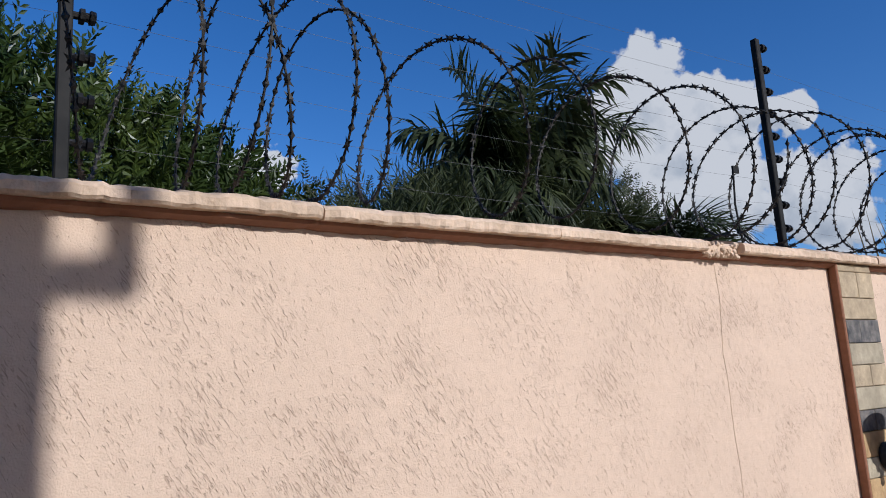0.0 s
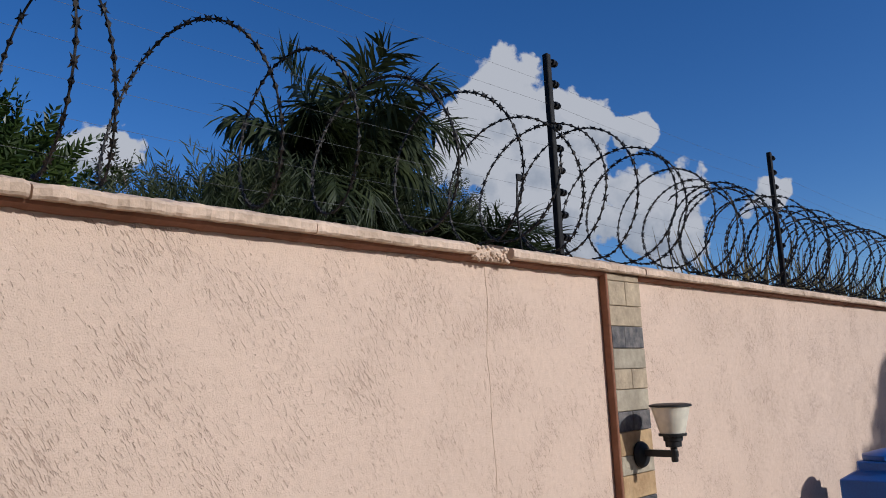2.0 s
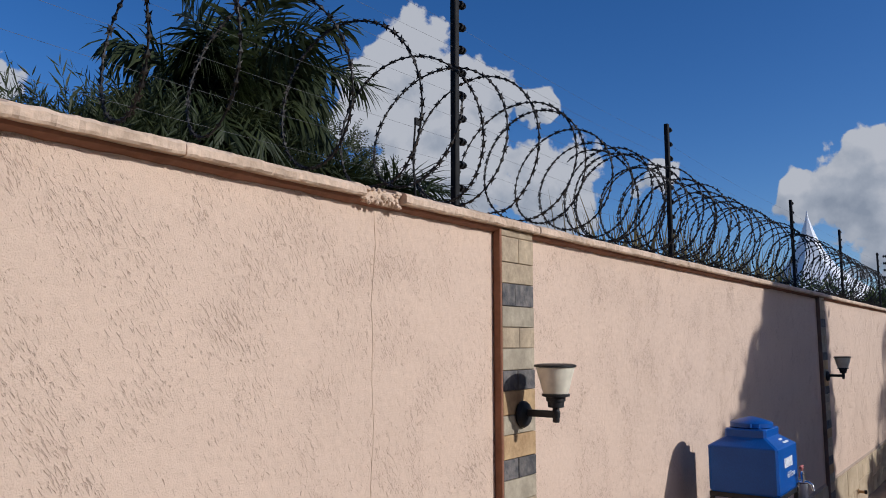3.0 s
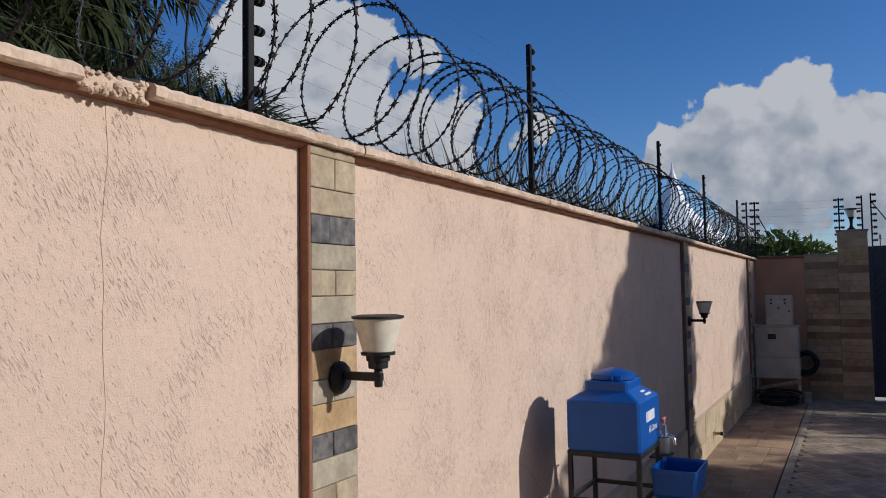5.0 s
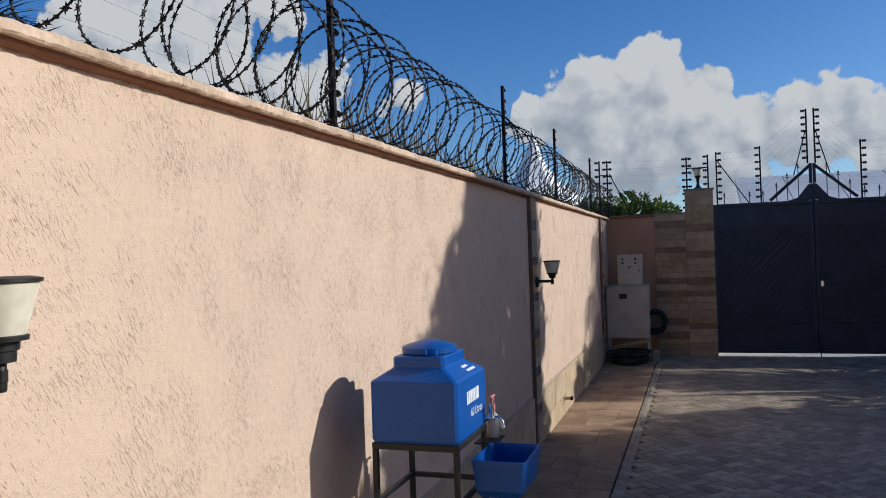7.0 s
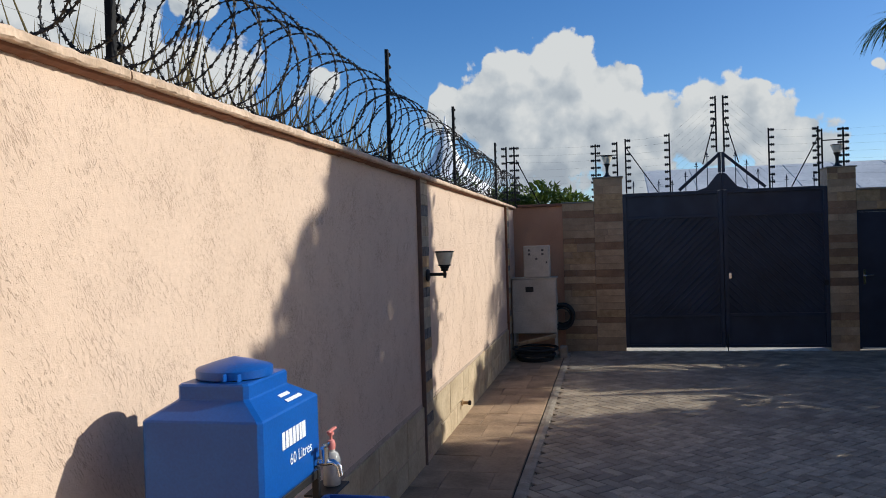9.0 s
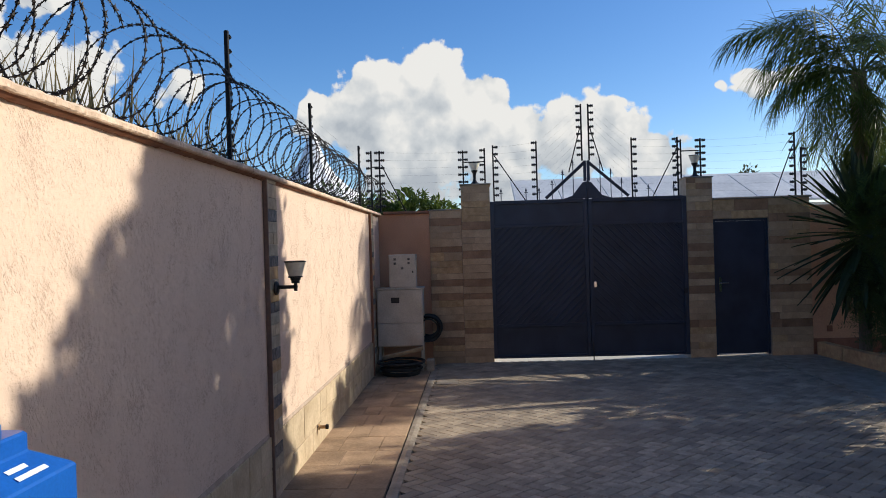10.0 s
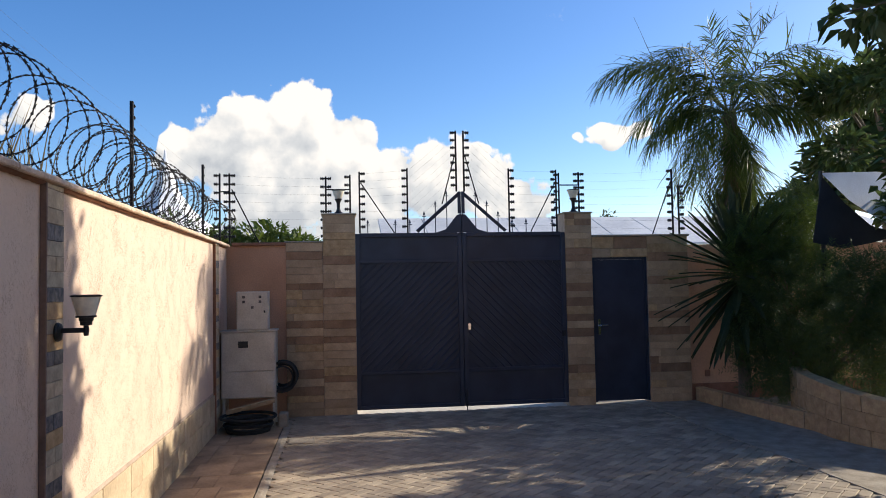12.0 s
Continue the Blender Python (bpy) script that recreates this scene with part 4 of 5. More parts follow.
def coil_of_pipe(name, centre, axis, r, n, thick, label, seed):
    rr = random.Random(seed)
    t = thing(name, label, "hose", at=centre)
    for k in range(n):
        pts = []
        o = (k - n / 2) * thick * 1.3
        rad = r * (0.68 + 0.32 * rr.random())
        e = rr.uniform(-0.03, 0.03)
        for i in range(41):
            a = 2 * math.pi * i / 40
            if axis == "x":
                pts.append((centre[0] + o + e * math.cos(a), centre[1] + rad * math.cos(a), centre[2] + rad * math.sin(a)))
            else:
                pts.append((centre[0] + rad * math.cos(a), centre[1] + rad * 0.9 * math.sin(a), centre[2] + thick / 2 + k * thick * 0.9 + e * 0.4 * math.cos(a) + abs(e) * 0.4))
        part("loop", Geo().tube(pts, thick / 2, 8, caps=False), M_RUBBER, t)
    return t


coil_of_pipe("cable_coil", (CX + 0.30, 1.10, 0.60), "x", 0.19, 13, 0.024, "coil of thick black cable hung beside the cabinet", 2)
coil_of_pipe("hose_coil", (15.46, 1.47, 0.0), "z", 0.36, 6, 0.036, "heap of coiled black hose on the ground under the cabinet", 3)
solid("leaning_plank", Geo().piece((15.62, 1.75, 0.19), (0, -0.58, 0.13), (-0.02, 0.0, 0.055), (-0.022, 0, -0.006), 0.004), M_TAN, "short grey plank lying aslant on the hose", "plank", kind="")
solid("stone_block", Geo().box(15.62, 15.85, 1.02, 1.13, 0.0, 0.17, 0.012), M_CONC, "rough stone block beside the cabinet", "stone block", kind="")
solid("drain_cover", Geo().box(14.55, 14.85, 0.66, 0.94, 0.0005, 0.012, 0.004), M_CONC, "pale concrete drain cover let into the paving", "drain cover", kind="")


# ---- main gate ----
gate = thing("main_gate", "dark navy steel double gate with a pointed crest, closed", "gate", at=(GX, -1.337, 0.03))
GY0, GYM, GY1 = 0.145, -1.337, -2.82


def gate_leaf(ya, yb, sgn):
    """One leaf between ya and yb; sgn +1 when its outer stile is at the greater y."""
    lo, hi = min(ya, yb) + 0.004, max(ya, yb) - 0.004
    inner = lo if sgn > 0 else hi
    leaf = part("leaf", Geo().box(GX + 0.05, GX + 0.062, lo, hi, 0.052, 2.45), M_NAVY, gate)
    for y0, y1 in ((lo, lo + 0.06), (hi - 0.06, hi)):
        part("stile", Geo().box(GX + 0.012, GX + 0.0495, y0, y1, 0.052, 2.44, 0.004), M_NAVY, leaf)
    for z0, z1 in ((0.052, 0.10), (0.52, 0.57), (2.04, 2.09), (2.40, 2.455)):
        part("rail", Geo().box(GX + 0.014, GX + 0.0495, lo + 0.0605, hi - 0.0605, z0, z1, 0.004), M_NAVY, leaf)
    L0, L1, zb, zt = lo + 0.061, hi - 0.061, 0.571, 2.039
    w, h = L1 - L0, zt - zb
    step = 0.115
    k = -h
    while k < w:       # slanting ribs, clipped to the panel
        pts = []
        for s in (max(0, -k), min(h, w - k)):
            pts.append((L1 - (k + s) if sgn > 0 else L0 + (k + s), zb + s))
        if min(h, w - k) - max(0, -k) > 0.08:
            (y0, z0), (y1, z1) = pts
            d = Vector((0, y1 - y0, z1 - z0))
            nrm = Vector((0, -d.z, d.y)).normalized() * 0.028
            part("rib", Geo().piece(Vector((GX + 0.0495, y0, z0)) - nrm / 2, d, nrm, (-0.022, 0, 0), 0.006), M_NAVY, leaf)
        k += step
    # crest: solid gusset, raking bar, bars and spear points
    q = 1 if sgn > 0 else -1
    part("gusset", Geo().prism([(inner, 2.4555), (inner + q * 0.36, 2.4555), (inner + q * 0.22, 2.50), (inner + q * 0.06, 2.70), (inner, 2.72)], GX + 0.016, GX + 0.05), M_NAVY, leaf)
    part("crest_post", Geo().box(GX + 0.014, GX + 0.052, min(inner, inner + q * 0.045), max(inner, inner + q * 0.045), 2.7205, 3.03, 0.004), M_NAVY, leaf)
    a, b = Vector((GX + 0.033, inner + q * 0.62, 2.475)), Vector((GX + 0.033, inner + q * 0.03, 3.0))
    part("raking_bar", Geo().tube([a, b], 0.032, 4), M_NAVY, leaf)
    for s in (0.20, 0.36, 0.52, 0.72, 0.92, 1.30):
        top = 2.475 + (0.62 - s) / 0.59 * 0.525 + 0.15 if s < 0.62 else 2.60
        y = inner + q * s
        part("spear_bar", Geo().tube([(GX + 0.033, y, 2.456), (GX + 0.033, y, top)], 0.007, 6)
             .add([(GX + 0.033, y, top + 0.05), (GX + 0.033, y + 0.016, top), (GX + 0.041, y, top), (GX + 0.033, y - 0.016, top), (GX + 0.025, y, top), (GX + 0.033, y, top - 0.02)],
                  [(0, 1, 2), (0, 2, 3), (0, 3, 4), (0, 4, 1), (5, 2, 1), (5, 3, 2), (5, 4, 3), (5, 1, 4)])
             .box(GX + 0.027, GX + 0.039, y - 0.028, y + 0.028, top - 0.034, top - 0.024), M_NAVY, leaf)
    return leaf


left_leaf = gate_leaf(GY0, GYM, 1)
part("meeting_strip", Geo().box(GX + 0.0625, GX + 0.07, GYM - 0.03, GYM + 0.03, 0.06, 2.71), M_NAVY, left_leaf)
right_leaf = gate_leaf(GYM, GY1, -1)
part("bolt_lock", Geo().box(GX + 0.004, GX + 0.0115, -1.44, -1.40, 1.10, 1.19, 0.003), M_CHROME, right_leaf, "worn steel lock plate")
part("drop_bolt", Geo().tube([(GX + 0.0, -1.365, 0.0), (GX + 0.0, -1.365, 0.28)], 0.008, 8), M_BLACK, right_leaf)
part("hinge", Geo().box(GX - 0.004, GX + 0.0115, -2.80, -2.74, 0.98, 1.06, 0.004), M_BLACK, right_leaf)

wicket = thing("door_1", "dark navy steel pedestrian door, closed, in the stone wall", "door", kind="structure", at=(GX, -3.61, 0.03))
part("frame", Geo().box(GX + 0.03, GX + 0.09, -4.018, -3.985, 0.031, 2.078).box(GX + 0.03, GX + 0.09, -3.243, -3.21, 0.031, 2.078).box(GX + 0.03, GX + 0.09, -3.984, -3.244, 2.045, 2.078), M_NAVY, wicket)
dl = part("door_leaf", Geo().box(GX + 0.045, GX + 0.085, -3.983, -3.245, 0.045, 2.043, 0.004), M_NAVY, wicket)
part("lock_plate", Geo().box(GX + 0.038, GX + 0.0445, -3.315, -3.28, 0.98, 1.20, 0.002), M_CHROME, dl)
part("door_handle", Geo().tube([(GX + 0.0375, -3.297, 1.11), (GX + 0.0, -3.297, 1.11), (GX - 0.003, -3.31, 1.112), (GX - 0.003, -3.41, 1.115)], 0.009, 8), M_CHROME, dl, "steel lever handle")


# ---- electric fence over the gate wall ----
GL = "black steel fence post with insulators over the gate wall"
EX = GX + 0.14
fence_post(EX, 1.83, 2.346, 3.30, (1, -1), "y", 8, GL, "gate fence posts", 0.012, 1.45)
fence_post(EX, 1.96, 2.356, 3.30, (1,), "y", 8, GL, "gate fence posts", 0.012, 1.45)
fence_post(EX + 0.3, 0.54, 2.36, 3.30, (1, -1), "y", 8, GL, "gate fence posts", 0.012, 1.45)
fence_post(EX + 0.2, 0.20, 2.733, 3.31, (1,), "y", 5, GL, "gate fence posts", 0.012, 1.45)
fence_post(GX + 0.035, 0.075, 2.456, 3.31, (-1,), "y", 8, GL, "gate fence posts", 0.011, 1.45)
fence_post(GX + 0.035, -0.585, 2.456, 3.357, (1,), "y", 8, GL, "gate fence posts", 0.011, 1.45)
fence_post(GX + 0.035, -2.023, 2.456, 3.357, (-1,), "y", 8, GL, "gate fence posts", 0.011, 1.45)
fence_post(GX + 0.035, -2.71, 2.456, 3.34, (1,), "y", 8, GL, "gate fence posts", 0.011, 1.45)
fence_post(EX + 0.2, -2.84, 2.733, 3.34, (1,), "y", 5, GL, "gate fence posts", 0.011, 1.45)
fence_post(EX + 0.2, -3.14, 2.733, 3.35, (1, -1), "y", 6, GL, "gate fence posts", 0.012, 1.45)
fence_post(EX, -4.49, 2.401, 3.37, (1,), "y", 8, GL, "gate fence posts", 0.012, 1.45)
fence_post(EX, -4.585, 2.401, 3.14, (-1,), "y", 7, GL, "gate fence posts", 0.012, 1.45)
fence_post(GX + 0.035, -1.275, 3.031, 3.89, (1,), "y", 8, "tall crest post with insulators on the gate", "gate fence posts", 0.012, 1.45)
fence_post(GX + 0.035, -1.385, 3.031, 3.89, (-1,), "y", 8, "tall crest post with insulators on the gate", "gate fence posts", 0.012, 1.45)
for a, b in (((EX, 1.80, 3.08), (EX, 1.44, 2.346)), ((GX + 0.035, 0.06, 3.16), (GX + 0.035, -0.40, 2.46)), ((GX + 0.035, -2.70, 3.16), (GX + 0.035, -2.33, 2.46)), ((EX, -4.47, 3.18), (EX, -4.17, 2.402)),
             ((GX + 0.035, -1.26, 3.55), (GX + 0.035, -1.07, 2.86)), ((GX + 0.035, -1.40, 3.55), (GX + 0.035, -1.59, 2.86)),
             ((EX, 1.97, 3.05), (EX, 1.83, 3.05)), ((EX + 0.2, 0.53, 3.10), (EX + 0.2, 0.20, 3.10)), ((EX + 0.2, -3.12, 3.16), (EX + 0.2, -2.84, 3.16))):
    tagged(new("fence_brace", Geo().tube([a, b], 0.009, 6).mesh("fence_brace", M_POST)), "slim black steel brace steadying a fence post", "brace", "fence braces")


def bank(ya, yb, xa, xb, za, zb, ha, hb, n=8):
    for k in range(n):
        f = k / (n - 1)
        strand("gate_fence_wire", [(xa, ya, za + 0.09 + (ha - 0.12) * f), (xb, yb, zb + 0.09 + (hb - 0.12) * f)], "thin bare electric fence wire strung above the gate wall", "gate fence wires", 0.0008)


bank(1.78, 0.59, EX, EX + 0.3, 2.346, 2.38, 0.954, 0.92)
bank(0.03, -0.54, GX + 0.035, GX + 0.035, 2.456, 2.456, 0.854, 0.90)
bank(-0.60, -1.23, GX + 0.035, GX + 0.035, 2.456, 3.031, 0.90, 0.86)
bank(-1.43, -2.01, GX + 0.035, GX + 0.035, 3.031, 2.456, 0.86, 0.90)
bank(-2.07, -2.66, GX + 0.035, GX + 0.035, 2.456, 2.456, 0.90, 0.884)
bank(-3.19, -4.44, EX + 0.2, EX, 2.45, 2.401, 0.90, 0.97)
bank(-4.64, -7.5, EX, EX, 2.401, 2.3, 0.74, 0.85)

# ---- foliage tools ----
def leaf_arrays(P, D, U, length, width, fold=0.25):
    """Folded diamond leaves at P, pointing along D, with upper side U."""
    D = D / np.linalg.norm(D, axis=1, keepdims=True)
    S = np.cross(D, U)
    S /= np.linalg.norm(S, axis=1, keepdims=True) + 1e-9
    U = np.cross(S, D)
    L, W = np.asarray(length).reshape(-1, 1), np.asarray(width).reshape(-1, 1)
    mid = P + D * L * 0.45
    V = np.stack([P, mid + S * W / 2 + U * W * fold, P + D * L, mid - S * W / 2 + U * W * fold], 1)
    n = len(P)
    o = np.arange(n)[:, None] * 4
    F = np.concatenate([o + np.array([[0, 1, 2]]), o + np.array([[0, 2, 3]])], 0)
    return V.reshape(-1, 3), F


def foliage_mesh(name, chunks, mat):
    vs, fs, o = [], [], 0
    for V, F in chunks:
        vs.append(V)
        fs.append(F + o)
        o += len(V)
    V, F = np.concatenate(vs), np.concatenate(fs)
    me = bpy.data.meshes.new(name)
    me.from_pydata(V.tolist(), [], F.tolist())
    me.materials.append(mat)
    return me


def in_blobs(blobs, n, r, shell=0.55):
    """Points and outward ways in the outer part of a heap of ellipsoids, uneven in density."""
    P, O = [], []
    vol = np.array([b[3] * b[4] * b[5] for b in blobs]) ** 0.67
    pick = r.choice(len(blobs), n * 2, p=vol / vol.sum())
    for k in pick:
        b = blobs[k]
        d = r.normal(size=3)
        d /= np.linalg.norm(d)
        q = shell + (1 - shell) * r.random() ** 0.6
        q *= 1 + 0.16 * noise.noise((d[0] * 2.6 + k * 3, d[1] * 2.6, d[2] * 2.6)) * 2
        P.append((b[0] + d[0] * q * b[3], b[1] + d[1] * q * b[4], b[2] + d[2] * q * b[5]))
        O.append(d)
        if len(P) >= n:
            break
    return np.array(P), np.array(O)


def sprig_crown(blobs, n, sprig, leaf, width, pairs, seed, up=0.5, droop=0.1, splay=0.9):
    """Crown of feathered sprigs, each with rows of narrow leaflets."""
    r = np.random.default_rng(seed)
    P, O = in_blobs(blobs, n, r)
    D = O + np.array([0, 0, up]) + r.normal(size=P.shape) * 0.45
    D /= np.linalg.norm(D, axis=1, keepdims=True)
    X = np.cross(D, r.normal(size=P.shape))
    X /= np.linalg.norm(X, axis=1, keepdims=True)
    ln = sprig * (0.7 + 0.6 * r.random(n))[:, None]
    chunks = []
    for k in range(pairs):
        f = (k + 0.6) / pairs
        B = P + D * ln * f - np.array([0, 0, 1]) * droop * ln * f * f
        for s in (1, -1):
            W = D * (1 - 0.5 * splay) + X * s * splay + r.normal(size=P.shape) * 0.16
            sz = leaf * (1.0 - 0.45 * f) * (0.8 + 0.4 * r.random(n))
            chunks.append(leaf_arrays(B, W, np.cross(X, D) + r.normal(size=P.shape) * 0.2, sz, sz * width))
    chunks.append(leaf_arrays(P, D, X, ln[:, 0] * 0.98, np.full(n, 0.006)))
    return chunks


def leaf_crown(blobs, n, leaf, width, seed, hang=0.3, shell=0.35):
    r = np.random.default_rng(seed)
    P, O = in_blobs(blobs, n, r, shell)
    D = O + r.normal(size=P.shape) * 0.6 - np.array([0, 0, hang])
    U = np.array([0, 0, 1.0]) + r.normal(size=P.shape) * 0.45
    sz = leaf * (0.65 + 0.7 * r.random(n))
    return [leaf_arrays(P, D, U, sz, sz * width)]


def limbs(base, blobs, r0, seed, trunk_top):
    """A tapered, slightly crooked trunk that forks into a limb for each part of the crown."""
    rr = random.Random(seed)
    g = Geo()
    b, t = Vector(base), Vector(trunk_top)
    pts = [b.lerp(t, k / 6) + Vector((rr.uniform(-1, 1), rr.uniform(-1, 1), 0)) * 0.03 * (k > 0) for k in range(7)]
    g.tube(pts, r0, 10, r0 * 0.62)
    for bl in blobs:
        e = Vector(bl[:3]) + Vector((0, 0, bl[5] * 0.3))
        s = pts[-1] - Vector((0, 0, 0.02))
        mid = s.lerp(e, 0.5) + Vector((rr.uniform(-1, 1), rr.uniform(-1, 1), 0.4)) * 0.12
        g.tube([s, s.lerp(mid, 0.5), mid, mid.lerp(e, 0.5), e], r0 * 0.5, 6, r0 * 0.12)
        for _ in range(4):
            q = Vector((rr.gauss(0, 1), rr.gauss(0, 1), rr.gauss(0, 1))).normalized()
            g.tube([mid, mid.lerp(e, 0.6), e + Vector((q.x * bl[3], q.y * bl[4], q.z * bl[5])) * 0.75], r0 * 0.22, 5, r0 * 0.05)
    return g


def shrub(name, label, category, base, blobs, chunks, mat, r0=0.05, seed=1, top=None):
    t = thing(name, label, category, at=base)
    part("trunk", limbs(base, blobs, r0, seed, top or (base[0], base[1], max(0.3, min(b[2] for b in blobs) - 0.2))), M_BARK, t, "grey-brown woody stems")
    part("crown", foliage_mesh("crown", chunks, mat), None, t, kind="stuff")
    return t


def frond_chunks(base, az, elev, length, droop, n, leaf, width, seed, hang=0.5, vee=0.35):
    """A feather palm frond: arching stalk and two rows of tapering, hanging leaflets."""
    r = np.random.default_rng(seed)
    h = np.array([math.cos(az), math.sin(az), 0.0])
    side = np.array([-math.sin(az), math.cos(az), 0.0])
    s = np.linspace(0, 1, 15)
    ang = elev - droop * s ** 1.4
    pts = [np.array(base, float)]
    for i in range(14):
        pts.append(pts[-1] + (h * math.cos(ang[i]) + np.array([0, 0, math.sin(ang[i])])) * length / 14)
    pts = np.array(pts)
    f = np.linspace(0.14, 0.99, n)
    P = np.stack([np.interp(f, s, pts[:, k]) for k in range(3)], 1)
    a = np.interp(f, s, ang)
    T = h[None] * np.cos(a)[:, None] + np.array([0, 0, 1])[None] * np.sin(a)[:, None]
    N = -h[None] * np.sin(a)[:, None] + np.array([0, 0, 1])[None] * np.cos(a)[:, None]
    ln = leaf * (0.55 + 0.45 * np.sin(np.pi * np.clip(f * 0.95, 0, 1)) ** 0.7) * (0.85 + 0.3 * r.random(n))
    V, F, o = [], [], 0
    for sg in (1, -1):
        sag = (hang * (0.35 + 1.2 * r.random(n)))[:, None]
        D = T * 0.75 + side[None] * sg * 0.8 + N * vee + r.normal(size=P.shape) * 0.24
        D /= np.linalg.norm(D, axis=1, keepdims=True)
        prev, rows = P, []
        for k, (wd, st) in enumerate(((0.5, 0.0), (1.0, 0.34), (0.75, 0.33), (0.02, 0.33))):
            if k:
                d2 = D - np.array([0, 0, 1]) * sag * k * 0.42
                d2 /= np.linalg.norm(d2, axis=1, keepdims=True)
                prev = prev + d2 * (ln * st)[:, None]
            w = T * (width * wd / 2)
            rows += [prev + w, prev - w]
        R = np.stack(rows, 1).reshape(-1, 3)
        q = np.arange(n)[:, None] * 8
        Q = [q + np.array([[j, j + 1, j + 3]]) for j in (0, 2, 4)] + [q + np.array([[j, j + 3, j + 2]]) for j in (0, 2, 4)]
        V.append(R)
        F.append(np.concatenate(Q) + o)
        o += len(R)
    g = Geo().tube([tuple(p) for p in pts], 0.011 * length ** 0.5, 5, 0.002)
    tri = np.array([t for f4 in g.f for t in ((f4[0], f4[1], f4[2]), (f4[0], f4[2], f4[3])) if len(f4) == 4])
    return [(np.concatenate(V), np.concatenate(F)), (np.array(g.v), tri)]


def palm(name, label, base, crown_z, fronds, mat, r0=0.12, seed=1, wide=0.022, size=1.0):
    """fronds: (azimuth, rise, length, droop, leaflets, leaflet length, leaflet hang)."""
    t = thing(name, label, "palm", at=base)
    g = Geo()
    n = 26
    prof = []
    for k in range(n + 1):
        z = base[2] + (crown_z - base[2]) * k / n
        prof.append((r0 * (1.0 - 0.35 * k / n) * (1.06 if k % 2 else 0.97), z))
    part("trunk", g.lathe(prof, (base[0], base[1], 0), 14), M_BARK, t, "ringed grey palm trunk", True)
    for i, (az, el, ln, dr, nl, ll, hg) in enumerate(fronds):
        a = radians(az)
        b = (base[0] + 0.05 * math.cos(a), base[1] + 0.05 * math.sin(a), crown_z - 0.06 + 0.10 * (el / 90))
        part("frond", foliage_mesh("frond", frond_chunks(b, a, radians(el), ln * size, radians(dr), nl, ll * size, wide, seed * 100 + i, hg), mat), None, t)
    return t


# ---- planting behind the boundary wall ----
B1 = [(1.7, 5.0, 2.75, 1.25, 0.9, 1.15), (0.4, 4.9, 2.9, 1.2, 0.9, 1.05), (2.75, 5.1, 2.55, 0.65, 0.7, 1.0), (2.1, 4.6, 2.5, 0.9, 0.6, 0.9), (1.1, 4.5, 2.9, 0.7, 0.5, 0.9)]
shrub("broadleaf_tree", "dense dark green tree with feathered leaves behind the wall", "tree", (1.5, 5.0, -0.09), B1,
      sprig_crown(B1, 6000, 0.24, 0.092, 0.36, 7, 11, splay=0.75), M_SHRUB, 0.09, 3)
B2 = [(3.95, 5.7, 2.92, 0.5, 0.4, 0.62), (4.6, 5.7, 2.85, 0.5, 0.4, 0.7), (3.6, 5.6, 2.5, 0.4, 0.4, 0.6), (5.7, 5.5, 3.05, 0.5, 0.4, 0.7), (5.2, 5.2, 3.0, 0.5, 0.4, 0.6), (6.2, 5.4, 2.8, 0.45, 0.4, 0.55), (6.75, 5.4, 3.25, 0.55, 0.4, 0.62), (7.3, 5.5, 3.15, 0.45, 0.4, 0.65), (7.65, 5.4, 2.85, 0.35, 0.4, 0.55)]
shrub("grey_shrub", "grey-green shrub with small leaves behind the wall", "shrub", (4.3, 5.6, -0.09), B2, sprig_crown(B2, 4200, 0.17, 0.055, 0.33, 6, 12), M_GREYLEAF, 0.05, 4)
B3 = [(3.9, 4.5, 2.58, 0.6, 0.4, 0.5), (4.4, 4.6, 2.74, 0.5, 0.35, 0.55), (5.2, 4.7, 2.95, 0.5, 0.4, 0.5), (5.9, 4.8, 2.75, 0.6, 0.4, 0.45), (3.3, 4.5, 2.45, 0.5, 0.35, 0.45)]
shrub("spiky_hedge", "dark spiky hedge along the back of the wall", "hedge", (4.6, 4.4, -0.09), B3, sprig_crown(B3, 1700, 0.30, 0.15, 0.13, 5, 13, up=0.9, splay=0.6), M_PALM, 0.05, 5)

pr = random.Random(21)
mid_fronds = []
for k in range(52):
    az = 360 * k / 52 + pr.uniform(-8, 8)
    el = pr.choice((62, 48, 30, 12, -5, -25, -45, -60))
    mid_fronds.append((az, el, 0.70 + 0.25 * pr.random(), 60 + 45 * pr.random(), 62, 0.44, 1.1 + 0.8 * pr.random()))
mid_fronds += [(5, 66, 1.35, 80, 70, 0.46, 0.9), (-15, 58, 1.45, 90, 70, 0.46, 0.9), (40, 80, 1.2, 45, 60, 0.40, 0.5), (150, 84, 1.05, 30, 60, 0.38, 0.4), (-35, 72, 1.25, 70, 64, 0.42, 0.7), (-80, 76, 1.1, 50, 60, 0.40, 0.5)]
palm("palm_tree", "dark feather palm with a ragged crown rising behind the wall", (5.10, 4.85, -0.09), 3.45, mid_fronds, M_PALM, 0.13, 3, 0.030)
low = []
for k in range(28):
    low.append((360 * k / 28 + pr.uniform(-9, 9), pr.choice((38, 24, 8, -8)), 0.72 + 0.2 * pr.random(), 60 + 25 * pr.random(), 52, 0.34, 0.5))
palm("low_palm", "low bushy palm with drooping fronds behind the wall", (6.45, 4.7, -0.09), 2.95, low, M_PALM, 0.10, 4, 0.026)

